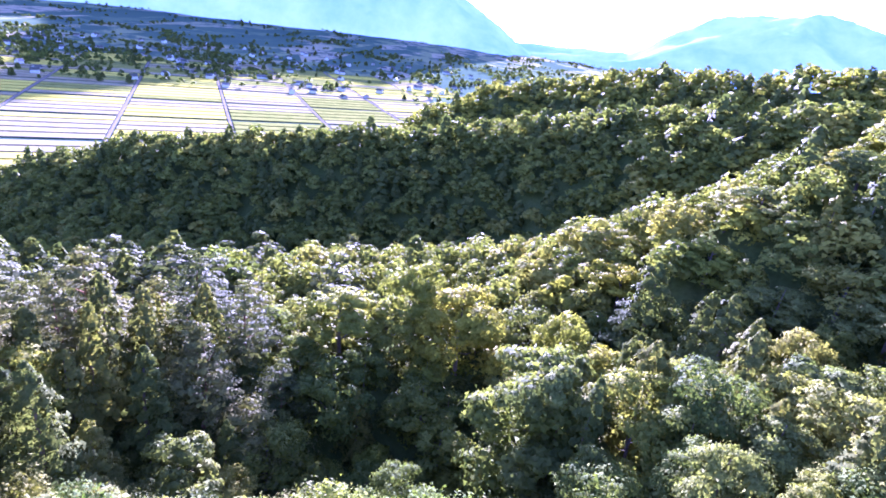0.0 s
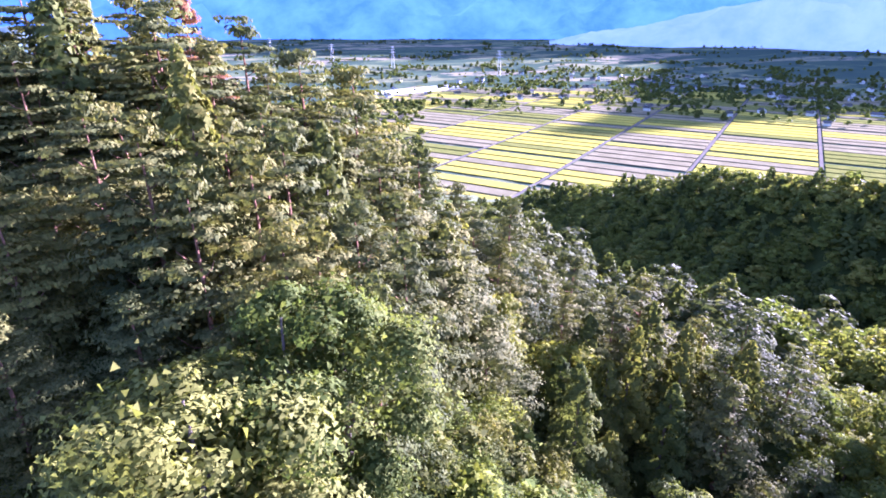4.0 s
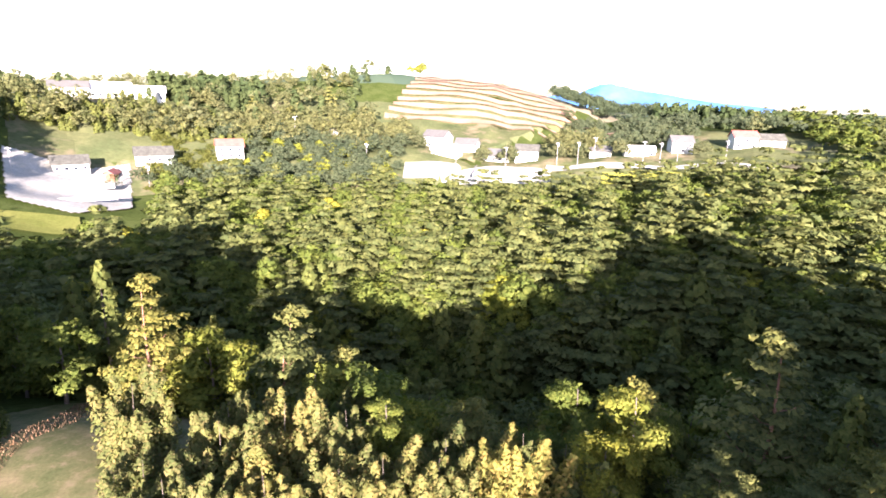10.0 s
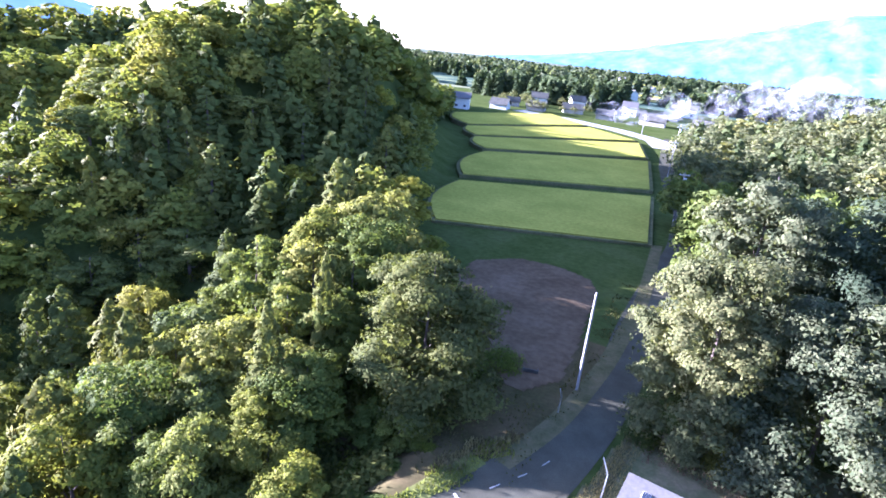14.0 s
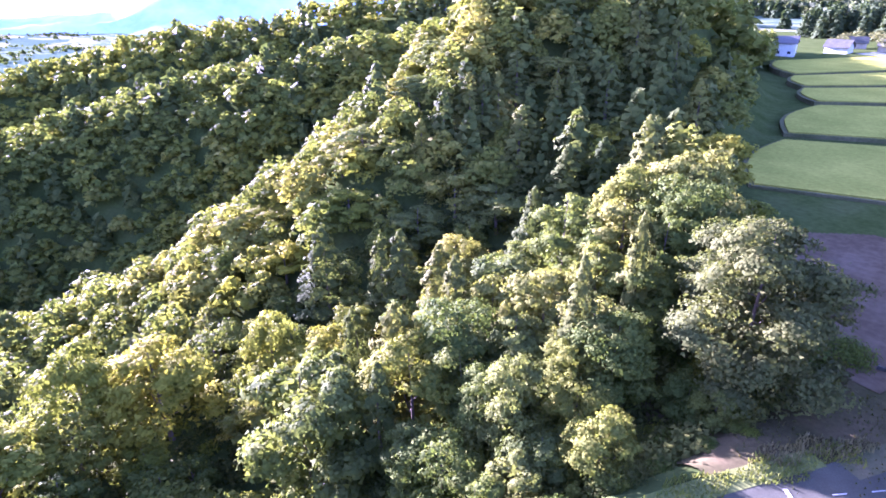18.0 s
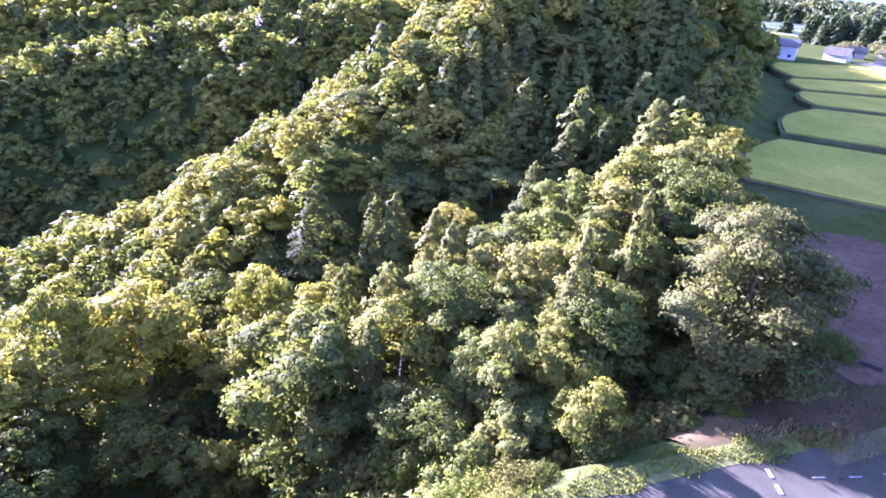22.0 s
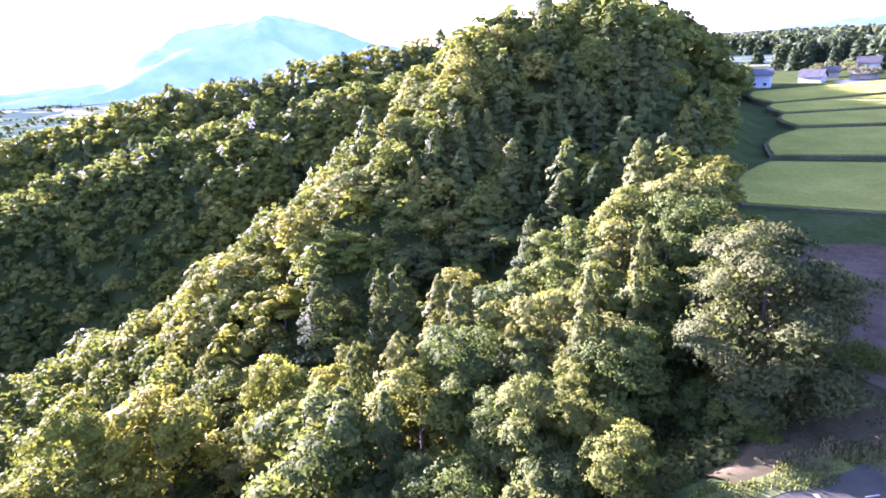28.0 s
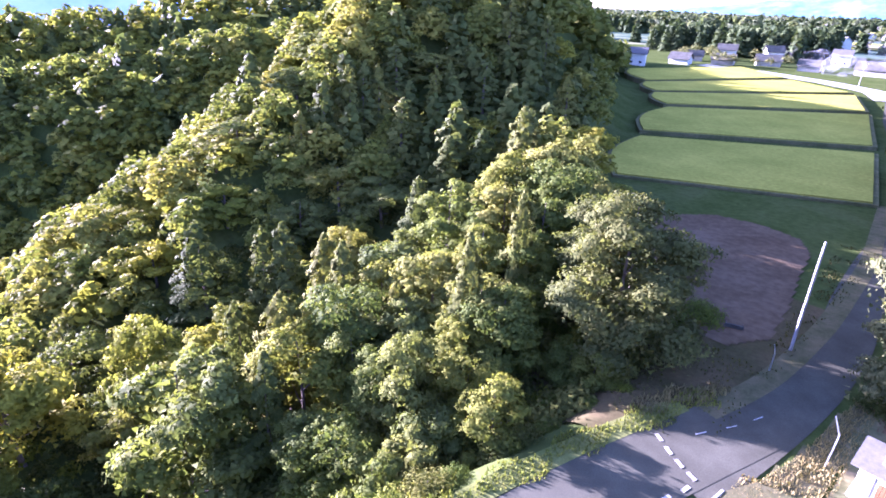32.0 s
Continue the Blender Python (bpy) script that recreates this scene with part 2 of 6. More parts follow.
def loose_object(name, verts, mats, parent=None, label="", leafy=True):
    """Verts as (n, k, 3): n loose faces of k corners; of leaves the fourth is the way the clump faces."""
    n, k = verts.shape[:2]
    lean = None
    if k == 4 and leafy:
        lean, verts, k = np.repeat(verts[:, 3], 3, 0), verts[:, :3], 3
    me = bpy.data.meshes.new(name)
    me.vertices.add(k * n)
    me.vertices.foreach_set("co", np.ascontiguousarray(verts, np.float32).ravel())
    me.loops.add(k * n)
    me.loops.foreach_set("vertex_index", np.arange(k * n, dtype=np.int32))
    me.polygons.add(n)
    me.polygons.foreach_set("loop_start", np.arange(0, k * n, k, dtype=np.int32))
    me.materials.append(mats)
    me.update(calc_edges=True)
    if lean is not None:
        at = me.attributes.new("custom_normal", "FLOAT_VECTOR", "POINT")
        at.data.foreach_set("vector", np.ascontiguousarray(lean, np.float32).ravel())
    ob = new(name, me)
    ob.parent = parent
    return tagged(ob, label)


def part(name, bm, mat, parent, label=""):
    me = bpy.data.meshes.new(name)
    bm.to_mesh(me)
    bm.free()
    me.materials.append(mat)
    ob = new(name, me)
    ob.parent = parent
    return tagged(ob, label)


def box(x0, x1, y0, y1, z0, z1, bevel=0.0):
    bm = bmesh.new()
    bmesh.ops.create_cube(bm, size=1, matrix=Matrix.Translation(((x0 + x1) / 2, (y0 + y1) / 2, (z0 + z1) / 2)) @ Matrix.Diagonal((x1 - x0, y1 - y0, z1 - z0, 1)))
    if bevel:
        bmesh.ops.bevel(bm, geom=bm.edges[:], offset=bevel, segments=1, affect="EDGES")
    return bm


def rod(a, b, r0, r1, sides=8):
    bm = bmesh.new()
    a, b = Vector(a), Vector(b)
    m = Matrix.Translation((a + b) / 2) @ (b - a).to_track_quat("Z", "Y").to_matrix().to_4x4()
    bmesh.ops.create_cone(bm, cap_ends=True, segments=sides, radius1=r0, radius2=r1, depth=(b - a).length, matrix=m)
    return bm


def empty(name, x, y, z, turn=0.0):
    ob = new(name)
    ob.empty_display_size = 0.5
    ob.matrix_world = pose(x, y, z, 0, 0, turn)
    return ob


# ---- the lie of the land ----
def smooth(a, b, v):
    t = np.clip((v - a) / (b - a), 0, 1)
    return t * t * (3 - 2 * t)


def along(x, y, line):
    """Distance to a line of (x, y, value) points, and the value at the nearest spot."""
    best, val = np.full(np.shape(x), 1e9), np.zeros(np.shape(x))
    for (x0, y0, v0), (x1, y1, v1) in zip(line, line[1:]):
        dx, dy = x1 - x0, y1 - y0
        s = np.clip(((x - x0) * dx + (y - y0) * dy) / (dx * dx + dy * dy), 0, 1)
        d = np.hypot(x - x0 - s * dx, y - y0 - s * dy)
        near = d < best
        best, val = np.where(near, d, best), np.where(near, v0 + s * (v1 - v0), val)
    return best, val


HOME_HILL = [(-150, 150, 8), (-128, 122, 20), (-112, 103, 27), (-99, 84, 24.5), (-101, 66, 24.5), (-93, 42, 10), (-92, 20, -4.5), (-95, -8, -21), (-93, -34, -30), (-70, -52, -28.5), (-54, -66, -31), (-32, -84, -24)]
HOME_BACK = [(-99, 84, 22), (-92, 108, 21), (-88, 132, 18)]
KNOLL = [(-42, -35, -18), (-53, -28, -17), (-60, -16, -18), (-58, -5, -20), (-48, 2, -18)]
KNOLL_DIP = [(-33, -26, 5), (-42, -15, 7), (-41, -3, 5)]
PINE_HILL = [(-32, -80, -20), (-18, -66, -3), (0, -55, 10), (18, -51, 13), (25, -61, 9), (36, -82, -4)]
WEST_RIDGE = [(-202, -290, -82), (-212, -240, -65), (-212, -197, -50), (-213, -158, -43), (-217, -124, -37), (-222, -90, -30), (-226, -63, -27), (-225, -36, -20), (-215, -5, -12), (-199, 21, -4), (-175, 42, 1), (-160, 62, 8), (-158, 90, 11), (-160, 130, 2)]
FAR_RIDGE = [(-390, -88, -38), (-390, -63, -22), (-380, -11, -12), (-349, 20, 0), (-314, 61, 5), (-284, 98, 13), (-254, 129, 17), (-237, 148, 18), (-210, 190, 10)]
NORTH_HILL = [(-10, 205, -2), (38, 216, 21), (85, 214, 34), (104, 212, 30)]
NE_RISE = [(226, 244, 22), (262, 210, 22)]
NORTH_SPUR = [(100, 216, 31), (150, 250, 36), (180, 252, 31)]
EAST_RISE = [(300, 300, 26), (350, 290, 32), (450, 150, 46), (470, 60, 40), (470, -30, 18), (350, -150, 12), (240, -230, 10)]
NEAR_EAST = [(190, -100, 4), (150, -70, -2)]
WEST_VALE = [(-150, -70, 4), (-146, -30, 12), (-137, 10, 20), (-128, 45, 22), (-124, 80, 12)]
GULLY = [(72, 70, 4), (70, 42, 14), (68, 10, 18), (62, -20, 18), (54, -40, 8)]
FLOOR = [(12, 8, 15), (6, 20, 18), (-14, 45, 12), (-35, 76, 23), (-42, 105, 27), (-80, 207, 46), (-115, 320, 80), (-150, 480, 200)]
WEST_ROAD = [(-12.4, 20, 0), (-13.2, 16, 0), (-14.4, 10, 0), (-15.6, 4, -0.3), (-16.4, -5, -0.8)]


HOLLOW = [(-23, 24, 2), (-22, 14, 5), (-23, 4, 6), (-25, -6, 5)]


def land(x, y):
    x, y = np.asarray(x, float), np.asarray(y, float)
    u = -0.82 * x - 0.57 * y
    h = -21 * smooth(8, 48, u) - 17 * smooth(48, 100, u) - 30 * smooth(100, 150, u) - 40 * smooth(150, 400, u)
    h = h - 15 * smooth(25, 85, x) * (1 - smooth(175, 240, y)) * (1 - 0.6 * smooth(235, 285, np.hypot(x, y)))
    for line, w in ((HOME_HILL, 31), (HOME_BACK, 24), (KNOLL, 10), (PINE_HILL, 30), (WEST_RIDGE, 40), (FAR_RIDGE, 60), (NORTH_HILL, 44), (NORTH_SPUR, 28), (NE_RISE, 32), (EAST_RISE, 130), (NEAR_EAST, 60)):
        d, v = along(x, y, line)
        lift = np.maximum(v - h, 0)
        h = h + lift * np.exp(-((d / w) ** 2))
    d, v = along(x, y, WEST_VALE)
    h = h - v * np.exp(-((d / 20) ** 2))
    d, v = along(x, y, GULLY)
    h = h - v * np.exp(-((d / 19) ** 2))
    d, v = along(x, y, KNOLL_DIP)
    h = h - v * np.exp(-((d / 8) ** 2))
    d, v = along(x, y, HOLLOW)
    h = h - v * np.exp(-((d / 6.5) ** 2))
    d, w = along(x, y, FLOOR)
    k = 1 - smooth(0.75, 1.5, d / w)
    h = h * (1 - k)
    d, v = along(x, y, WEST_ROAD)
    k = np.maximum(k, 1 - smooth(4, 8, d))
    h = h + (v - h) * (1 - smooth(4, 9, d))
    r = np.hypot(x, y)
    b = np.degrees(np.arctan2(-x, y)) % 360
    h = h + 45 * smooth(1250, 3200, r) * smooth(85, 110, b) * (1 - smooth(205, 235, b))
    bumps = np.sin(x * 0.11 + 1.3 * np.sin(y * 0.07)) * np.sin(y * 0.13 + np.sin(x * 0.05)) * 1.2
    return h + bumps * (1 - k) * (1 - smooth(300, 700, r)) * smooth(25, 60, r)


def land_at(x, y):
    return float(land(np.array([x]), np.array([y]))[0])


def build_ground():
    radii = np.concatenate([[0.01], np.linspace(4, 160, 79), 160 * np.exp(np.linspace(0.02, math.log(4800 / 160), 90))])
    n = 300
    a = np.linspace(0, 2 * math.pi, n, endpoint=False)
    rr, aa = np.meshgrid(radii, a, indexing="ij")
    x, y = rr * np.cos(aa), rr * np.sin(aa)
    v = np.stack([x, y, land(x, y)], -1).reshape(-1, 3)
    i, j = np.meshgrid(np.arange(len(radii) - 1), np.arange(n), indexing="ij")
    f = np.stack([i * n + j, (i + 1) * n + j, (i + 1) * n + (j + 1) % n, i * n + (j + 1) % n], -1).reshape(-1, 4)
    far = (rr[:-1] > 420).repeat(1, 0).ravel().astype(np.int32)
    ob = mesh_object("ground", v, f, [FOREST_FLOOR, FAR_LAND], label="forest floor of the hills and patchwork of the far plain", slots=far, smooth=True)
    tagged(ob, category="ground", kind="structure")


build_ground()


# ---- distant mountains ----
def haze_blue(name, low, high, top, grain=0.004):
    """Far slopes, the blue of distance haze put into colour and glow; a backdrop kilometres away."""
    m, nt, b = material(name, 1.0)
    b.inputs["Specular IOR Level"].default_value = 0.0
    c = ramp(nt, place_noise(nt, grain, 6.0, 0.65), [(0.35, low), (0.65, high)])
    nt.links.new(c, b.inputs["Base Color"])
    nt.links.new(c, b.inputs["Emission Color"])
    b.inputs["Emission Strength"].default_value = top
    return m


# air haze and sun glare are in these tones, and they emit a little
MOUNTAIN = haze_blue("mountain_haze_tint", (0.028, 0.080, 0.165), (0.055, 0.130, 0.235), 0.30)
MOUNTAIN_GLARE = haze_blue("mountain_glare_tint", (0.07, 0.125, 0.185), (0.11, 0.165, 0.225), 0.25)
MOUNTAIN_PALE = haze_blue("volcano_haze_tint", (0.034, 0.088, 0.150), (0.072, 0.136, 0.205), 0.22, 0.011)
MOUNTAIN_NEAR = haze_blue("foothill_haze_tint", (0.030, 0.060, 0.075), (0.075, 0.105, 0.095), 0.22)


def mountain(name, label, az0, az1, dist, depth, profile, mat, seed, rough=0.12, base=-120):
    """A range seen between two bearings; profile gives its height in metres along it, 0 to 1."""
    na, nr = 170, 30
    s, q = np.meshgrid(np.linspace(0, 1, na), np.linspace(0, 1, nr), indexing="ij")
    az = np.radians(az0 + (az1 - az0) * s)
    ps, ph = np.array([p for p, _ in profile]), np.array([h for _, h in profile])
    top = np.interp(s, ps, ph)
    rng = np.random.default_rng(seed)
    ridge = np.array([[noise.ridged_multi_fractal(Vector((-math.sin(a_) * (dist + depth * q_) / 420, math.cos(a_) * (dist + depth * q_) / 420, seed)), 0.9, 2.1, 5, 0.9, 2.0) for q_ in q[0]] for a_ in az[:, 0]])
    ridge = (ridge - ridge.mean()) / (ridge.std() + 1e-6)
    spur = 0.25 * sum(np.sin(s * k + rng.uniform(0, 6.3) + m * q + 1.5 * np.sin(q * 5 + s * k * 0.3)) * a for k, a, m in ((25, 1.0, 4), (47, 0.7, -9), (90, 0.5, 14), (170, 0.35, -22)))
    rise = np.sin(q * math.pi / 2) ** 1.25
    z = base + (top - base) * rise * (1 + rough * spur * (1 - q) * q * 3) + top * 0.02 * spur * q + (20 + 0.10 * np.abs(top)) * ridge * (0.25 + 1.6 * q * (1 - q)) * rough * 8
    r = dist + depth * q + 40 * spur * (1 - q)
    v = np.stack([-np.sin(az) * r, np.cos(az) * r, z], -1).reshape(-1, 3)
    i, j = np.meshgrid(np.arange(na - 1), np.arange(nr - 1), indexing="ij")
    f = np.stack([i * nr + j, (i + 1) * nr + j, (i + 1) * nr + j + 1, i * nr + j + 1], -1).reshape(-1, 4)
    return tagged(mesh_object(name, v, f, mat, label=label, smooth=True), category="mountain", kind="structure")


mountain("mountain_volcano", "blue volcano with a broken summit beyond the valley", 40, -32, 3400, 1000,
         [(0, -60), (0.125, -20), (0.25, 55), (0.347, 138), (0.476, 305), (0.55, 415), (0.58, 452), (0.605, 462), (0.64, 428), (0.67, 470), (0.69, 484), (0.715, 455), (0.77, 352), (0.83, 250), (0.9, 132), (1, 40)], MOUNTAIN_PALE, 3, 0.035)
# flank towards the sun kept low, where glare would wash it out
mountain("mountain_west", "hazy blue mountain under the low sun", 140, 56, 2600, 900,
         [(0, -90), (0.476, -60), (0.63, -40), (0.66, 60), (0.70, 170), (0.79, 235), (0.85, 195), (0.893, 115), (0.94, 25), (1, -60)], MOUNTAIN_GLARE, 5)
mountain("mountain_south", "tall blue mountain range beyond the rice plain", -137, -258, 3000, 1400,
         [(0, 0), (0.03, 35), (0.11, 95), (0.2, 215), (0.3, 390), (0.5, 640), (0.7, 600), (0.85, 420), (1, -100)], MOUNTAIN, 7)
# added range in front of the blue one, its pale tone painting the sun's glare
mountain("mountain_south_west", "pale blue mountainside added to carry the low sun's haze", 148, 96, 2450, 450,
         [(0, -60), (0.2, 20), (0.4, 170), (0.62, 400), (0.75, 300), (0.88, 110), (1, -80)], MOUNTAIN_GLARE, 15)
mountain("foothills_south", "wooded foothills with a haze tint", -136, -174, 2300, 500, [(0, -95), (0.12, -10), (0.22, 25), (0.34, 55), (0.45, 72), (0.56, 45), (0.66, 40), (0.78, 10), (0.9, -30), (1, -95)], MOUNTAIN_NEAR, 9, 0.12)
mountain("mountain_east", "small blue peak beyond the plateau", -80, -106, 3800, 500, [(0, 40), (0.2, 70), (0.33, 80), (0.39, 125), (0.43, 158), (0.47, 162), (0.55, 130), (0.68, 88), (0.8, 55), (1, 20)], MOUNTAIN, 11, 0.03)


# ---- trees ----
def spray(points, normals, size, rng, jitter=0.6, long=1.45):
    """Leaf sprays: one small three-cornered tuft a point, and the way its clump faces."""
    n = len(points)
    face = normals / (np.linalg.norm(normals, axis=1)[:, None] + 1e-9)
    d = face + rng.normal(0, jitter * 0.7, (n, 3))
    d /= np.linalg.norm(d, axis=1)[:, None] + 1e-9
    t = np.cross(d, rng.normal(0, 1, (n, 3)))
    t /= np.linalg.norm(t, axis=1)[:, None] + 1e-9
    b = np.cross(d, t)
    s = (size * rng.uniform(0.55, 1.35, n))[:, None]
    t, b = t * s * long * 0.46, b * s * 0.44
    lean = face * 0.62 + d * 0.38
    lean /= np.linalg.norm(lean, axis=1)[:, None] + 1e-9
    return np.stack([points - t * 0.5 - b, points + t, points - t * 0.5 + b, lean], 1)


def on_ball(n, rng):
    v = rng.normal(0, 1, (n, 3))
    return v / np.linalg.norm(v, axis=1)[:, None]


def broad_crown(rng, h, w, leaves, size):
    """Uneven crown: lobes on limbs, each of many leafy clumps with gaps between."""
    big = h > 15
    lobes, low, out = (26 if big else 11) + int(rng.integers(0, 3)), h * (0.0 if big else 0.12), []
    per_lobe = 9 if leaves > 1000 else 5 if leaves > 250 else 2
    per = max(3, leaves // (lobes * per_lobe))
    for i in range(lobes):
        u = (i + 0.4) / lobes
        a = 2.4 * i + rng.uniform(-0.6, 0.6)
        reach = w * 0.5 * math.sqrt(max(0.02, 1 - u ** 1.8)) * rng.uniform(0.5, 0.84)
        lobe = np.array((reach * math.cos(a), reach * math.sin(a), low + (h - low) * ((0.06 if big else 0.16) + (0.78 if big else 0.68) * u) + rng.uniform(-0.05, 0.05) * h))
        lr = w * rng.uniform(0.15, 0.23) * (0.78 if big else 1)
        away = np.array((math.cos(a), math.sin(a), 0.35 + 0.9 * u))
        for j in range(per_lobe):
            d = on_ball(1, rng)[0] + away * 0.6
            d = d / np.linalg.norm(d)
            if d[2] < -0.2:
                d[2] = -d[2]
            c = lobe + d * lr * np.array((1.15, 1.15, 0.85)) * rng.uniform(0.6, 1.1)
            r = lr * rng.uniform(0.30, 0.52) * (1 if per_lobe == 9 else 1.35)
            n = on_ball(per, rng)
            n[:, 2] = np.where(n[:, 2] < -0.3, -n[:, 2], n[:, 2])
            p = c + n * r * np.array((1.25, 1.25, 0.75)) * rng.uniform(0.5, 1.2, (per, 1))
            out.append(spray(p, n + d * 0.5, size, rng, 0.55))
        m = max(2, per * per_lobe // (4 if big else 7))
        core = lobe + rng.normal(0, 0.42, (m, 3)) * lr
        out.append(spray(core, on_ball(m, rng) + away * 0.4, min(size * 1.5, w * 0.11), rng))
    return np.concatenate(out)


def dome_crown(rng, h, w, leaves, size):
    """A far tree's crown: a few rounded domes of leaf, lit above and dark between."""
    out, lobes = [], 20 if leaves > 900 else 13 if leaves > 150 else 5 if leaves > 60 else 3
    for i in range(lobes):
        a, far = 2.4 * i + rng.uniform(-0.4, 0.4), 0.0 if i == 0 else w * rng.uniform(0.14, 0.36)
        r = w * rng.uniform(0.12, 0.21) * (1.0 if lobes > 8 else 1.3)
        c = np.array((far * math.cos(a), far * math.sin(a), h * (0.80 if i == 0 else 0.80 - 0.45 * (far / (0.36 * w)) ** 1.5 + rng.uniform(-0.06, 0.06))))
        d = on_ball(max(3, leaves // lobes), rng)
        d[:, 2] = np.where(d[:, 2] < -0.45, -d[:, 2], d[:, 2])
        p = c + d * np.array((1, 1, 0.9)) * r * rng.uniform(0.82, 1.12, (len(d), 1))
        out.append(spray(p, d, size, rng, 0.4))
    return np.concatenate(out)


def cedar_crown(rng, h, w, leaves, size):
    """Cone of feathery boughs in uneven tiers, full to the stem."""
    tiers, out = (14 if leaves > 500 else 8), []
    rows = [(t, max(4, int(round(9 * (1 - t / tiers))))) for t in range(tiers)]
    per = max(2, int(leaves * 0.72) // sum(n for _, n in rows))
    for t, n in rows:
        u = t / tiers
        spin = rng.uniform(0, 6.28)
        for i in range(n):
            a = spin + 6.283 * i / n + rng.uniform(-0.3, 0.3)
            reach = w * 0.5 * (1 - u) ** 0.58 * rng.uniform(0.62, 1.12) + 0.16
            s = rng.uniform(0.25, 1.0, per) ** 0.5
            side = rng.normal(0, 0.22, per) * reach * (1.2 - s) + rng.normal(0, 0.08, per)
            x, y = reach * s * math.cos(a) - side * math.sin(a), reach * s * math.sin(a) + side * math.cos(a)
            z = h * (0.10 + 0.87 * u) + rng.uniform(-0.045, 0.045) * h - 0.12 * reach * s ** 2 + rng.normal(0, 0.14, per)
            d = np.stack([np.full(per, math.cos(a)), np.full(per, math.sin(a)), np.full(per, 0.5)], 1)
            out.append(spray(np.stack([x, y, z], 1), d, size, rng, 0.4, 1.6))
    m = max(6, leaves // 6)
    u = rng.uniform(0, 1, m) ** 1.3
    a, r = rng.uniform(0, 6.28, m), w * 0.33 * (1 - u) ** 0.58 * rng.uniform(0.7, 1.0, m) + 0.05
    out.append(spray(np.stack([r * np.cos(a), r * np.sin(a), h * (0.08 + 0.93 * u)], 1), np.stack([np.cos(a), np.sin(a), np.full(m, 0.35)], 1), size * 1.15, rng, 0.4, 1.5))
    return np.concatenate(out)


def pine_crown(rng, h, w, leaves, size):
    """Tiers of flat needle pads on spreading limbs, with dark air between the tiers."""
    tiers, out = (8 if leaves > 1500 else 5), []
    rows = [(t, max(3, int(round(6.4 * (1 - (t / tiers) ** 2))))) for t in range(tiers)]
    tufts = 6 if leaves > 1500 else 3 if leaves > 400 else 1
    per = max(3, leaves // ((sum(n for _, n in rows) + 2) * tufts))
    for t, n in rows:
        u = t / tiers
        z, spin = h * (0.14 + 0.80 * u), rng.uniform(0, 6.28)
        for i in range(n):
            a = spin + 6.283 * i / n + rng.uniform(-0.35, 0.35)
            reach = w * 0.5 * (1 - u ** 2.2) * rng.uniform(0.30, 1.0)
            r = w * (0.23 - 0.09 * u) * rng.uniform(0.7, 1.3)
            centre = np.array((reach * math.cos(a), reach * math.sin(a), z + rng.uniform(-0.35, 0.35) + 0.06 * reach))
            for k in range(tufts):
                o = on_ball(1, rng)[0] * np.array((1.15, 1.15, 0.10)) * r * (0.85 if tufts > 1 else 0)
                d = on_ball(per, rng)
                d[:, 2] = np.abs(d[:, 2])
                rr = r * (0.42 if tufts == 6 else 0.55 if tufts == 3 else 1.0)
                p = centre + o + d * np.array((1.45, 1.45, 0.17)) * rr * rng.uniform(0.45, 1.1, (per, 1))
                out.append(spray(p, d * np.array((0.7, 0.7, 0.9)) + o * 0.35 + np.array((0.25 * math.cos(a), 0.25 * math.sin(a), 0.55)), size, rng, 0.3, 1.7))
    for k in range(tufts * 2):
        d = on_ball(per, rng)
        o = np.array((rng.normal(0, 0.06) * w, rng.normal(0, 0.06) * w, h * rng.uniform(0.90, 0.99)))
        out.append(spray(o + d * np.array((0.08 * w, 0.08 * w, 0.018 * h)), d + np.array((0, 0, 0.4)), size, rng, 0.35, 1.7))
    return np.concatenate(out)


def bush_crown(rng, h, w, leaves, size):
    """A tangle of low leafy mounds, down to the ground."""
    out, mounds = [], 13
    for i in range(mounds):
        a, r = 2.4 * i, w * 0.36 * math.sqrt((i + 0.3) / mounds)
        d = on_ball(leaves // mounds, rng)
        d[:, 2] = np.abs(d[:, 2])
        k = rng.uniform(0.6, 1.0) * (1 - 0.35 * i / mounds)
        p = np.array((r * math.cos(a), r * math.sin(a), 0)) + d * np.array((w * 0.19, w * 0.19, h * k)) * rng.uniform(0.6, 1.08, (len(d), 1)) * (1 + 0.22 * np.sin(d[:, :1] * 9 + i) * np.sin(d[:, 1:2] * 8 - i))
        out.append(spray(p, d, size, rng))
    return np.concatenate(out)


def bamboo_crown(rng, h, w, leaves, size):
    """Upright feathery plumes side by side."""
    out, plumes = [], 17
    for i in range(plumes):
        a, r = 2.4 * i, w * 0.42 * math.sqrt((i + 0.3) / plumes)
        n = leaves // plumes
        u = rng.uniform(0, 1, n)
        top, lean = h * rng.uniform(0.6, 1.0), rng.normal(0, 0.10 * h, 2)
        b = rng.uniform(0, 6.28, n)
        rad = w * 0.17 * (1 - u) ** 0.45 * rng.uniform(0.3, 1.0, n)
        p = np.stack([r * math.cos(a) + lean[0] * u * u + rad * np.cos(b), r * math.sin(a) + lean[1] * u * u + rad * np.sin(b), top * (0.15 + 0.85 * u)], 1)
        out.append(spray(p, np.stack([np.cos(b), np.sin(b), np.full(n, 0.5)], 1), size, rng, 0.5, 1.9))
    return np.concatenate(out)


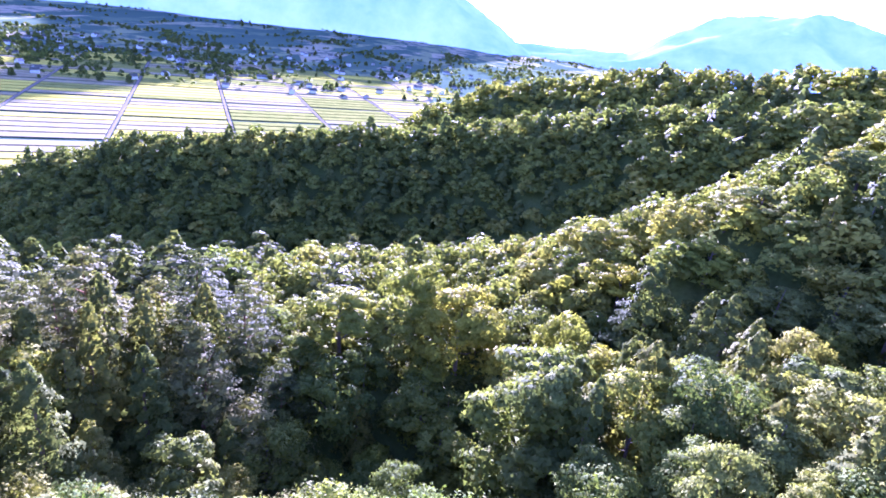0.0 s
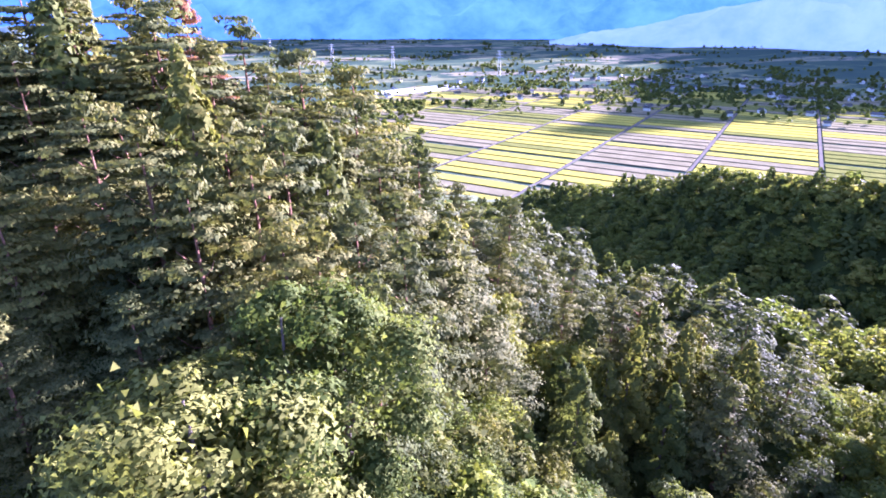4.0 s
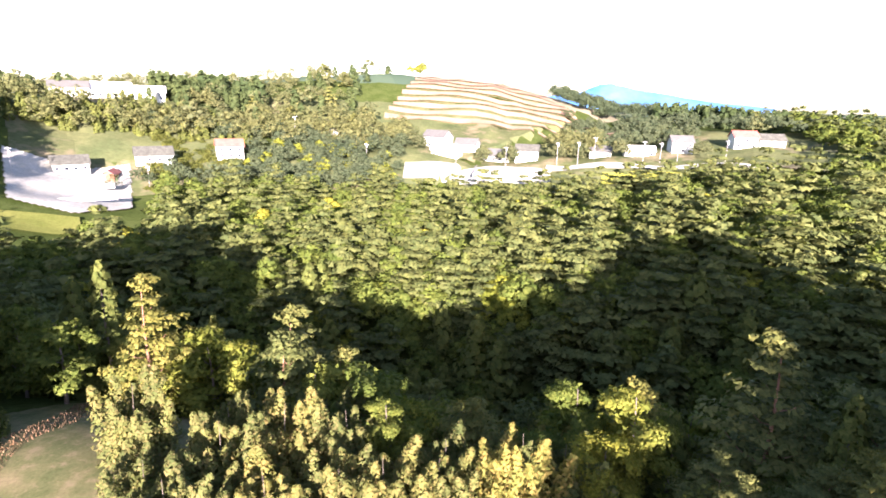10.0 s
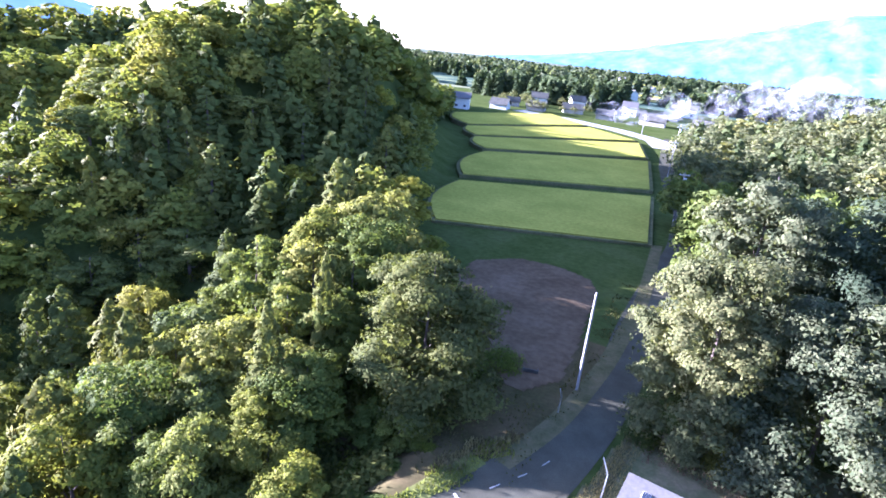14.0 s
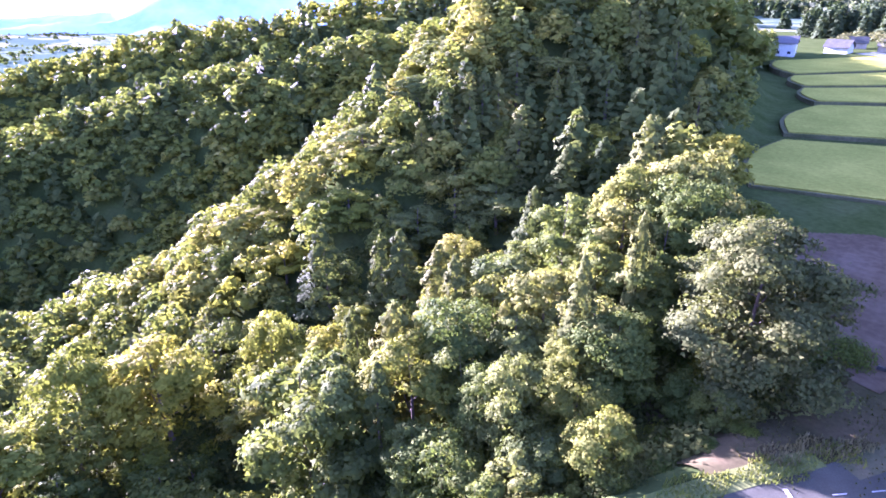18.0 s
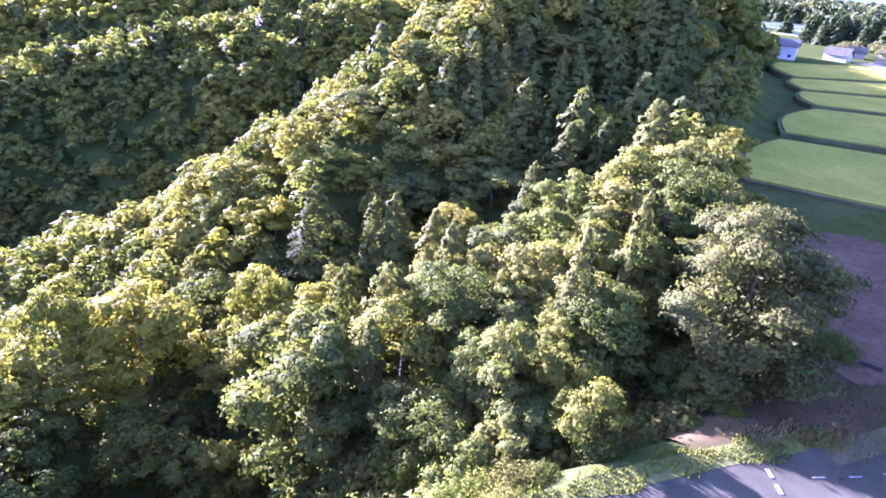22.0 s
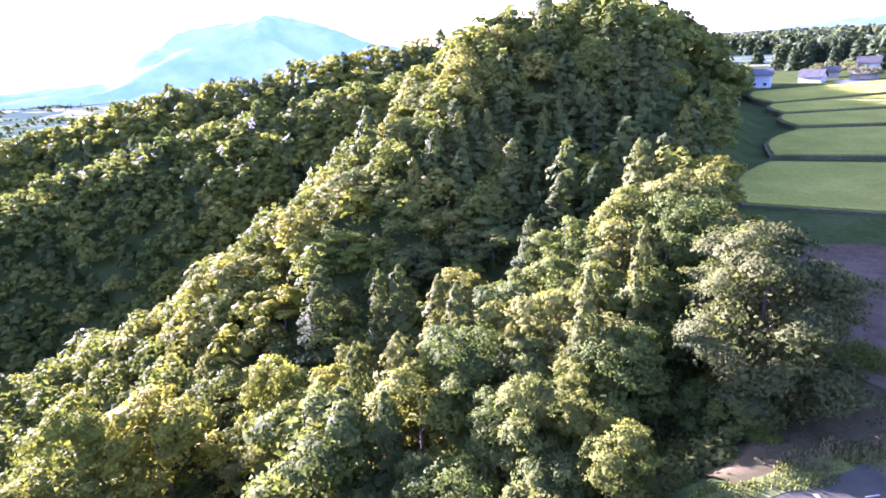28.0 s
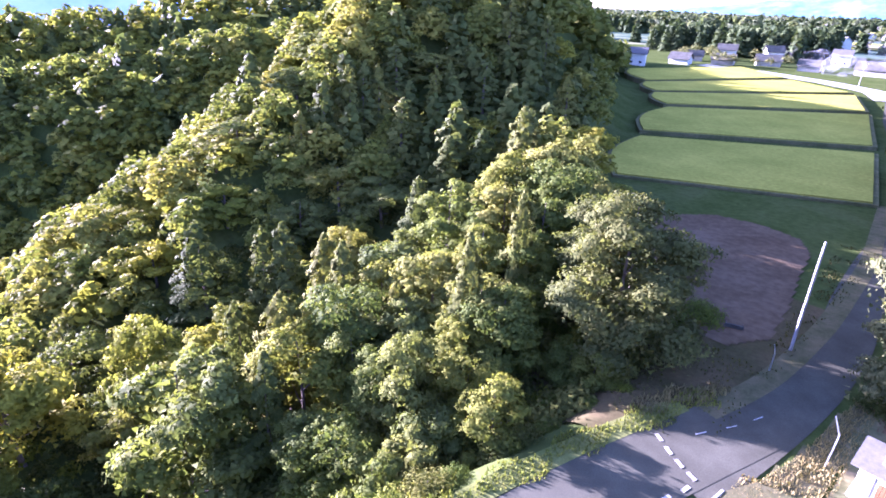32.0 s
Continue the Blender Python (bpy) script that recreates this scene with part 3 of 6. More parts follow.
def trunk_mesh(rng, h, girth, limbs):
    """Tapered trunk with a slight sway, and limbs that reach into the crown."""
    verts, faces = [], []

    def tube(path, radii, sides=6):
        base = len(verts)
        for (x, y, z), r in zip(path, radii):
            for k in range(sides):
                a = 2 * math.pi * k / sides
                verts.append((x + r * math.cos(a), y + r * math.sin(a), z))
        for i in range(len(path) - 1):
            for k in range(sides):
                faces.append((base + i * sides + k, base + i * sides + (k + 1) % sides, base + (i + 1) * sides + (k + 1) % sides, base + (i + 1) * sides + k))

    sway = rng.normal(0, 0.02 * h, 2)
    line = [(sway[0] * math.sin(3 * u), sway[1] * math.sin(2.5 * u), h * 0.92 * u - 0.6 * (1 - u)) for u in np.linspace(0, 1, 7)]
    tube(line, [girth * (1 - 0.85 * u) * (1.35 if u == 0 else 1) for u in np.linspace(0, 1, 7)])
    for i in range(limbs):
        u = 0.3 + 0.55 * i / max(1, limbs)
        a, reach = 2.4 * i, h * 0.22 * (1.1 - u)
        x, y, z = (sway[0] * math.sin(3 * u), sway[1] * math.sin(2.5 * u), h * 0.92 * u)
        tube([(x, y, z), (x + reach * 0.6 * math.cos(a), y + reach * 0.6 * math.sin(a), z + reach * 0.25), (x + reach * math.cos(a), y + reach * math.sin(a), z + reach * 0.7)], [girth * 0.4, girth * 0.25, girth * 0.08], 5)
    return verts, faces


CROWN = {"broad": broad_crown, "gold": broad_crown, "grey": broad_crown, "rust": pine_crown, "cedar": cedar_crown, "fir": cedar_crown, "pine": pine_crown, "vine": bush_crown, "scrub": bush_crown, "grove": broad_crown, "old": broad_crown, "bamboo": bamboo_crown}
SHAPE = {"broad": (11.0, 8.2), "gold": (9.5, 7.4), "grey": (10.5, 7.8), "rust": (13.0, 7.0), "cedar": (13.5, 7.4), "fir": (15.0, 7.0), "pine": (14.5, 9.0), "vine": (3.0, 6.0), "scrub": (3.6, 6.0), "grove": (18.5, 13.0), "old": (15.5, 13.5), "bamboo": (7.0, 6.5)}
WORDS = {"broad": ("broadleaf_tree", "green broadleaf tree with a rounded leafy crown", "tree"),
         "gold": ("turning_tree", "broadleaf tree with yellowing autumn leaves", "tree"),
         "grey": ("pale_tree", "broadleaf tree with pale grey-green leaves", "tree"),
         "rust": ("rusty_tree", "pine with reddish brown dying needles", "tree"),
         "cedar": ("cedar", "dark narrow cedar with drooping boughs", "tree"),
         "pine": ("pine", "tall pine with flat tiers of needles", "tree"),
         "scrub": ("scrub", "low leafy scrub of mixed green and yellow", "bush"),
         "grove": ("grove_tree", "large dense broadleaf tree in the grove by the meadow", "tree"),
         "old": ("old_tree", "big round old tree with dull olive leaves", "tree"),
         "vine": ("vine_thicket", "bright green thicket overgrown by vines", "bush"),
         "bamboo": ("bamboo_clump", "yellow-green bamboo clump with feathery tops", "bamboo")}
TEMPLATES, FAR = {}, {}


def template(kind, k):
    """One of a few plants of a kind, made once."""
    if (kind, k) not in TEMPLATES:
        rng = np.random.default_rng(100 * k + len(kind) + ord(kind[0]))
        h, w = SHAPE[kind]
        h, w = h * (1, 0.86, 1.12)[k % 3], w * (1, 1.14, 0.9)[k % 3]
        count, size = {"cedar": (9500, 0.29), "pine": (10000, 0.27), "vine": (3600, 0.22), "scrub": (3600, 0.22), "grove": (38000, 0.25), "old": (40000, 0.25), "bamboo": (9500, 0.24)}.get(kind, (9500, 0.27))
        if k >= 9:
            count, size = int(count * 0.45), size * 1.4
        elif k >= 6:
            count, size = int(count * 1.9), size * 0.68
        elif k >= 3:
            count, size = int(count * 0.5), size * 1.3
        name, label, cat = WORDS[kind]
        top = tagged(empty(name, 0, 0, -500), label, cat)
        if kind in ("vine", "scrub"):
            sv, sf = trunk_mesh(rng, h * 0.7, 0.07, 6)
            mesh_object("stem", sv, sf, BARK, top)
        else:
            tv, tf = trunk_mesh(rng, h, {"cedar": 0.28, "pine": 0.26, "bamboo": 0.06}.get(kind, 0.22), {"cedar": 0, "bamboo": 0}.get(kind, 7))
            mesh_object("trunk", tv, tf, PINE_BARK if kind in ("pine", "rust") else BARK, top)
        loose_object("foliage" if kind in ("vine", "bamboo", "scrub") else "crown", CROWN[kind](rng, h, w, count, size), LEAF[kind], top)
        TEMPLATES[kind, k] = top
    return TEMPLATES[kind, k]


def plant(kind, x, y, size=1.0, spread=1.0, turn=0.0, k=0, z=None, label=""):
    ob = template(kind, k)
    z = land_at(x, y) - 0.15 if z is None else z
    made = copy_thing(ob, pose(x, y, z, 0, 0, turn))
    made.scale = (size * spread, size * spread, size)
    if label:
        tagged(made, label)
    return made


def far_template(kind, k, count=130):
    if (kind, k, count) not in FAR:
        rng = np.random.default_rng(7 + 13 * k + ord(kind[0]))
        h, w = SHAPE[kind]
        dome = CROWN[kind] is broad_crown
        size = 0.5 * math.sqrt(3600 / count) * (0.68 if dome else 0.85)
        FAR[kind, k, count] = (dome_crown if dome else CROWN[kind])(rng, h, w, count, min(size, 0.62) if CROWN[kind] is bush_crown else size)
    return FAR[kind, k, count]


def wood(name, label, kinds, spots, count, seed, big=1.0, wide=1.38):
    """Many trees joined by kind: stuff that nobody could count."""
    rng = np.random.default_rng(seed)
    spots = np.asarray(spots)
    names = list(kinds)
    pick = rng.choice(len(names), len(spots), p=np.array([kinds[n] for n in names]) / sum(kinds.values()))
    z = land(spots[:, 0], spots[:, 1])
    for i, kind in enumerate(names):
        out = []
        for (x, y), zz in zip(spots[pick == i], z[pick == i]):
            a, s = rng.uniform(0, 6.28), rng.uniform(0.7, 1.1) * big
            q = far_template(kind, int(rng.integers(0, 3)), count)
            c, n = math.cos(a) * s * wide, math.sin(a) * s * wide
            moved = np.stack([q[..., 0] * c - q[..., 1] * n, q[..., 0] * n + q[..., 1] * c, q[..., 2] * s], -1)
            moved[:, :3] += (x, y, zz)
            moved[:, 3] /= s
            out.append(moved)
        if out:
            tagged(loose_object(name, np.concatenate(out), LEAF[kind]), label, "forest", kind="stuff")


def scatter(x0, x1, y0, y1, step, rng, keep):
    """Uneven grid of spots where keep(x, y) holds."""
    gx, gy = np.meshgrid(np.arange(x0, x1, step), np.arange(y0, y1, step * 0.87))
    gx = gx + (np.arange(gx.shape[0]) % 2)[:, None] * step / 2
    x, y = gx.ravel() + rng.uniform(-0.32, 0.32, gx.size) * step, gy.ravel() + rng.uniform(-0.32, 0.32, gx.size) * step
    ok = keep(x, y)
    return x[ok], y[ok]


def bearing(x, y):
    return np.degrees(np.arctan2(-x, y))


def open_land(x, y):
    """Road, clearing and rice terraces, free of trees."""
    d, w = along(x, y, FLOOR)
    return d < w * 0.95


def kind_at(x, y, rng):
    """What grows at a spot."""
    p, b = rng.uniform(), bearing(x, y)
    d_pine = float(along(np.array([x]), np.array([y]), PINE_HILL)[0][0])
    if d_pine < 50 and y < -25:
        return "pine" if p < 0.70 else "cedar" if p < 0.94 else "broad" if p < 0.98 else "gold"
    if x > 15:
        return "pine" if p < 0.35 else "broad" if p < 0.8 else "cedar" if p < 0.9 else "gold"
    if b > 95:
        return "broad" if p < 0.68 else "gold" if p < 0.76 else "grey" if p < 0.83 else "cedar" if p < 0.92 else "pine"
    return "broad" if p < 0.56 else "cedar" if p < (0.68 if 25 < y < 75 and -84 < x < -40 else 0.58) else "grey" if p < 0.90 else "gold"


# trees that stand out on the home hill: place, height of the tip, width of the crown
STAND = {
    "cedar": [(-72.7, 71.4, 22.5, 5.4), (-68.3, 76.2, 20.5, 4.2), (-67.8, 60.9, 14, 4.8), (-57.3, 68.3, 12, 5), (-71.6, 56.4, 13.5, 3.6), (-72.4, 53.9, 12.5, 3.4), (-67, 43, 9.5, 5.2), (-77, 36.3, 11, 4.2), (-77.3, 43.9, 13.5, 4),
              (-77.8, 41.3, 13, 3.8), (-76.5, 45.8, 13, 3.8), (-78.6, 50.9, 15.5, 5), (-76, 31.7, 7.5, 3.6), (-61, 17.5, -2, 4), (-58.8, 19, -1, 4.4), (-68.2, 12.6, -2.5, 5.6), (-49.4, 8.9, -3.5, 3.6), (-48.4, 18.1, 1.2, 4.2), (-42.2, 16.2, 3, 3.6)],
    # cedars in a brighter leaf tone that stands in for side light
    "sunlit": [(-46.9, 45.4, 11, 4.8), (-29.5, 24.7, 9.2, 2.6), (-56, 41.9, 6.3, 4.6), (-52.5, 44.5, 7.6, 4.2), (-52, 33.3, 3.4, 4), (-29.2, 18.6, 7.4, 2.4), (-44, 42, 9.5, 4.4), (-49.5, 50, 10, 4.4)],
    "gold": [(-78.6, 20.6, -0.5, 8), (-83, 17, -2, 7), (-86.4, 2.5, -8.5, 6.5), (-78.7, 10.1, -6.5, 7), (-90, 12, -5, 7.5), (-46.3, 59.3, 8.6, 7.5), (-62, 53.3, 7.4, 7), (-60, 3, -7.5, 8), (-54, 7, -7, 7), (-60, -9, -6, 10), (-63, -16, -7, 9), (-56, -23, -8, 9)],
    "grey": [(-63, 36.2, 1.8, 9), (-69.6, 33.4, 2.2, 8.4), (-42.3, 21.9, 2.6, 7), (-35.2, 20.2, 5, 6), (-44, 13.1, -1.8, 6), (-35.9, 12.1, 1.8, 5.6), (-69.4, 27.4, -1.6, 7.4), (-57.8, 26.2, -2.4, 7), (-87.3, 27.3, 6.4, 8), (-89.1, 38.6, 13, 8),
             (-88.3, 23.8, 4.4, 8), (-77.5, 58.6, 15.5, 8.6), (-93.5, 45.9, 18.2, 9), (-28.1, 11.6, 3, 5), (-28.8, 19.5, 5, 5)],
}


def on_stand(x, y, room=1.4):
    """Whether a spot lies under one of the trees that stand out, or within some room of it."""
    ok = np.zeros(np.shape(x), bool)
    for rows in STAND.values():
        for a, b, _, w in rows:
            ok |= np.hypot(x - a, y - b) < room + 0.36 * w
    return ok


def near_trees():
    rng = np.random.default_rng(21)
    x, y = scatter(-130, 115, -125, 125, 5.4, rng, lambda x, y: ~open_land(x, y) & ~on_stand(x, y) & (np.hypot(x + 3, y + 6) < 118) & (np.hypot(x + 3, y + 6) > np.where(y < -12, 13, 22)) & ~((x > -9) & (x < 37) & (y > 14) & (y < 66)) & ~((x > 10) & (x < 43) & (y > -12) & (y < 36)) & ~((y > -14) & (np.hypot(x + 3, y + 6) < 24)) & (along(x, y, WEST_ROAD)[0] > 7) & ~((x < -14) & (x > -29) & (y > 14) & (y < 34)))
    r = np.hypot(x + 3, y + 6)
    far = []
    east = lambda a, b: 3 < a < 40 and -46 < b < -8
    for xx, yy, rr in zip(x, y, r):
        kind = kind_at(xx, yy, rng)
        if -86 < xx < -57 and 34 < yy < 80 and rng.uniform() < 0.5:
            kind = "cedar"
        size = rng.uniform(0.72, 1.12) * (0.78 if xx < -20 and yy > 0 else 1.0) * (0.8 if -0.82 * xx - 0.57 * yy > 22 and xx < 0 and yy < 12 and rr < 80 else 1.0)
        if on_stand(xx, yy, 4.6):
            size *= 0.78
        if east(xx, yy):
            size *= 0.75
            if xx < 34 and yy > -41:
                kind, size = "pine", size * (0.74 if yy < -25 else 0.6)
            elif yy > -25:
                kind, size = ("broad", "scrub", "gold", "broad")[int(rng.integers(0, 4))], size * 0.72
        if -42 < xx < -12 and -8 < yy < 26 or (rr < 31 and 92 < bearing(xx + 3, yy + 6) < 168):
            kind, size = ("scrub", "vine", "vine")[int(rng.integers(0, 3))], rng.uniform(0.5, 1.0)
            for _ in range(1 if xx > -30 and yy > -8 else 2):
                plant("scrub" if rng.uniform() < 0.6 else "vine", xx + rng.uniform(-3.5, 3.5), yy + rng.uniform(-3.5, 3.5), rng.uniform(0.4, 0.85), 1.0, rng.uniform(0, 360), int(rng.integers(0, 3)))
        if rr < 72:
            plant(kind, xx, yy, size, rng.uniform(0.95, 1.25), rng.uniform(0, 360), 6 if rr < 27 and kind not in ("scrub", "vine") else int(rng.integers(0, 3)) + (9 if rr > 55 and xx > 8 else 3 if rr > 42 else 0))
        else:
            far.append((kind, xx, yy))
    for kind in sorted({k for k, _, _ in far}):
        words = {"cedar": "dark cedars on the hillside", "pine": "pines in flat tiers on the hilltop"}.get(kind, "broadleaf trees packed on the hillside")
        for west in (True, False):
            spots = [(a, b) for k, a, b in far if k == kind and (a < -40 and b > -50) == west]
            if spots:
                wood("hillside_wood", words, {kind: 1}, spots, 1100 if CROWN[kind] is broad_crown else 700 if west else 1300, 31, 0.84 if west else 0.9)
    print("near trees", len(x) - len(far), "mid", len(far))


near_trees()


def undergrowth():
    rng = np.random.default_rng(64)
    r = lambda x, y: np.hypot(x + 3, y + 6)
    x, y = scatter(-80, 60, -75, 70, 3.3, rng, lambda x, y: ~open_land(x, y) & (r(x, y) < 76) & (r(x, y) > np.where(x < -12, 11, 16)) & (along(x, y, WEST_ROAD)[0] > 6.5) & ~((x > -9) & (x < 43) & (y > -6) & (y < 66)))
    spots = np.stack([x, y], 1)
    near = r(x, y) < 33
    wood("undergrowth", "low leafy undergrowth of the wood floor", {"scrub": 0.75, "vine": 0.25}, spots[near], 1500, 65, 0.62, 1.15)
    wood("undergrowth", "low leafy undergrowth between the trees", {"scrub": 0.85, "vine": 0.15}, spots[~near], 260, 66, 0.62, 1.15)


undergrowth()


def far_woods():
    rng = np.random.default_rng(5)

    def ring(x, y):
        return (np.hypot(x + 3, y + 6) >= 118) & ~open_land(x, y)

    x, y = scatter(-330, -95, -320, 230, 5.6, rng, lambda x, y: ring(x, y) & (land(x, y) > -100) & (along(x, y, WEST_RIDGE)[0] < 75))
    wood("west_ridge_wood", "dark backlit wood on the ridge", {"broad": 0.72, "cedar": 0.14, "grey": 0.14}, np.stack([x, y], 1), 260, 1, 0.86)
    x, y = scatter(-170, -88, -100, 75, 4.6, rng, lambda x, y: (along(x, y, WEST_VALE)[0] < 30) & (np.hypot(x + 3, y + 6) > 96))
    wood("vale_wood", "dark wood down in the narrow valley", {"broad": 0.8, "grey": 0.2}, np.stack([x, y], 1), 260, 33, 0.8)
    x, y = scatter(-460, -200, -130, 250, 8, rng, lambda x, y: ring(x, y) & (along(x, y, WEST_RIDGE)[0] >= 75) & (along(x, y, FAR_RIDGE)[0] < 80))
    wood("far_ridge_wood", "dark wood on the farther ridge", {"broad": 0.8, "cedar": 0.2}, np.stack([x, y], 1), 150, 2)
    x, y = scatter(-170, -20, 60, 260, 8, rng, lambda x, y: ring(x, y) & (along(x, y, HOME_HILL)[0] < 90) & (along(x, y, WEST_RIDGE)[0] > 40))
    wood("hill_back_wood", "wood on the north flank of the hill", {"broad": 0.92, "cedar": 0.08}, np.stack([x, y], 1), 280, 3)
    x, y = scatter(-30, 200, 60, 300, 6.6, rng, lambda x, y: ring(x, y) & ((along(x, y, NORTH_HILL)[0] < 80) | (along(x, y, NORTH_SPUR)[0] < 45)) & (y + 0.8 * x > 110) & (bearing(x, y) > -39) & ~((bearing(x, y) < -35.5) & (np.hypot(x, y) < 268)))
    firs = rng.uniform(0, 1, len(x)) < 0.22
    wood("north_hill_wood", "wooded hill of dark broadleaf trees", {"grove": 1}, np.stack([x, y], 1)[~firs], 280, 4, 0.6)
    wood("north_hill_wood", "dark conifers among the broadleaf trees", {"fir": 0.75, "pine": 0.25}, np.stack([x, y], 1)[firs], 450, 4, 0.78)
    x, y = scatter(60, 270, -190, 150, 7.5, rng, lambda x, y: ring(x, y) & (np.hypot(x, y) < 222) & ~((bearing(x, y) > -51) & (np.hypot(x, y) > 158)) & (bearing(x, y) < -36))
    wood("east_slope_wood", "sunlit wood on the slope below the plateau", {"broad": 0.55, "pine": 0.4, "gold": 0.05}, np.stack([x, y], 1), 760, 6)
    x, y = scatter(-90, 130, -230, -100, 9, rng, lambda x, y: ring(x, y) & (land(x, y) > -60))
    wood("south_wood", "pine wood behind the hilltop", {"pine": 0.55, "broad": 0.45}, np.stack([x, y], 1), 200, 8)
    x, y = scatter(90, 420, -380, -110, 12, rng, lambda x, y: ring(x, y) & (bearing(x, y) < -108) & (np.hypot(x, y) > 215))
    wood("south_east_wood", "sunlit wood on the rise", {"broad": 0.7, "pine": 0.3}, np.stack([x, y], 1), 150, 19)
    x, y = scatter(230, 620, -330, 420, 17, rng, lambda x, y: ring(x, y) & (np.hypot(x, y) > 300) & (np.sin(x * 0.021 + y * 0.013) + np.sin(y * 0.03 - x * 0.008) > 0.1) & ~((np.abs(bearing(x, y) + 84) < 14) & (np.hypot(x, y) < 470)) & (np.abs(bearing(x, y) + 99.5) > 6))
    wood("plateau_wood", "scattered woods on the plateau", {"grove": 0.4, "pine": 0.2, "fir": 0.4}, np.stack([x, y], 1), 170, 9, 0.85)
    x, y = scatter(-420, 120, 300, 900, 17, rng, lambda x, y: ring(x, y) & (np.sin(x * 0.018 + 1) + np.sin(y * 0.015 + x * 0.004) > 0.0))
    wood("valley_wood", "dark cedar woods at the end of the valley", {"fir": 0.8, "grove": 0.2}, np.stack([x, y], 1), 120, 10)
    x, y = scatter(-520, -240, -420, -100, 13, rng, lambda x, y: ring(x, y) & (along(x, y, WEST_RIDGE)[0] < 110) & (along(x, y, WEST_RIDGE)[0] > 74) & (land(x, y) < -20) & (bearing(x, y) < 128))
    wood("ridge_foot_wood", "wood at the foot of the ridge", {"broad": 0.7, "cedar": 0.3}, np.stack([x, y], 1), 110, 12)


far_woods()


# ---- specimen trees ----
plant("old", -21.5, 27.5, 0.84, 1.08, 40, 0, label="big round old tree with dull olive leaves beside the road")
for x, y, s, w, k in ((-3, 36, 0.85, 1.0, 0), (5, 37, 0.88, 1.05, 1), (13, 36, 0.95, 1.05, 2), (21, 38, 0.92, 1.05, 0), (-2, 46, 1.0, 1.0, 2),
                      (7, 48, 1.03, 1.05, 0), (16, 48, 1.06, 1.0, 1), (25, 51, 1.0, 1.0, 2), (2, 58, 1.03, 1.05, 1), (12, 60, 1.06, 1.05, 2), (22, 62, 1.03, 1.05, 0), (32, 58, 0.9, 1.0, 0)):
    plant("grove", x, y, s, w, 37 * x + 11 * y, k)
for x, y, s in ((-35, -1, 0.9), (-33, -4, 0.8), (-37, 3, 1.0), (-34, 4, 0.7), (-37, -5, 0.9), (-18.6, 19.6, 0.3), (-19.2, 16.4, 0.35), (-17.6, 22.4, 0.22)):
    plant("vine", x, y, s, 1.1, 60 * x, int(-x) % 3)
for x, y, s in ((-7, -15, 0.6), (-4.5, -18, 0.7), (-8.5, -19, 0.7), (-2, -15, 0.5), (-5.5, -21.5, 0.8), (-10, -14, 0.6), (-1, -19, 0.7)):
    plant("scrub", x, y, s, 1.1, 60 * x, int(-x) % 3)
rng_d = np.random.default_rng(71)
for _ in range(16):
    plant("scrub", rng_d.uniform(9, 31), rng_d.uniform(-21, -7), rng_d.uniform(0.7, 1.2), 1.0, rng_d.uniform(0, 360), int(rng_d.integers(0, 3)))
rng_g = np.random.default_rng(61)
for x, y in ((-5, 33), (-1, 32), (3, 31.5), (7, 31), (11, 31), (15, 31.5), (19, 32), (23, 33), (27, 35), (30, 37), (33, 40), (34, 44), (36, 50), (37, 56), (30, 48)):
    plant("scrub", x + rng_g.normal(0, 0.8), y + 0.6 + rng_g.normal(0, 0.6), rng_g.uniform(0.4, 0.75), 1.0, rng_g.uniform(0, 360), int(rng_g.integers(0, 3)))
for x, y, s in ((34, 47, 0.5), (35, 54, 0.6), (38, 60, 0.8), (41, 52, 0.6)):
    plant("broad", x, y, s, 1.0, 30 * x, int(x) % 3)
rng_b = np.random.default_rng(3)
for az in np.arange(-46.0, -93.0, -6.5):
    for r in (33, 38.5, 44):
        a, d = radians(az + rng_b.uniform(-2, 2)), r + rng_b.uniform(-1.5, 1.5)
        if rng_b.uniform() < 0.26:
            plant("broad" if r > 36 else "vine", -1.0 - math.sin(a) * d, -6.7 + math.cos(a) * d, rng_b.uniform(0.55, 0.7) if r > 36 else 1.0, 1.1, rng_b.uniform(0, 360), int(rng_b.integers(0, 3)))
            continue
        plant("bamboo", -1.0 - math.sin(a) * d, -6.7 + math.cos(a) * d, rng_b.uniform(0.62, 1.0), 1.2, rng_b.uniform(0, 360), int(rng_b.integers(0, 3)))
rng_s = np.random.default_rng(9)
for _ in range(16):
    x, y = rng_s.uniform(-34, -18.5), rng_s.uniform(12, 36)
    plant("scrub" if rng_s.uniform() < 0.5 else "vine", x, y, rng_s.uniform(0.35, 0.75), 1.0, rng_s.uniform(0, 360), int(rng_s.integers(0, 3)))


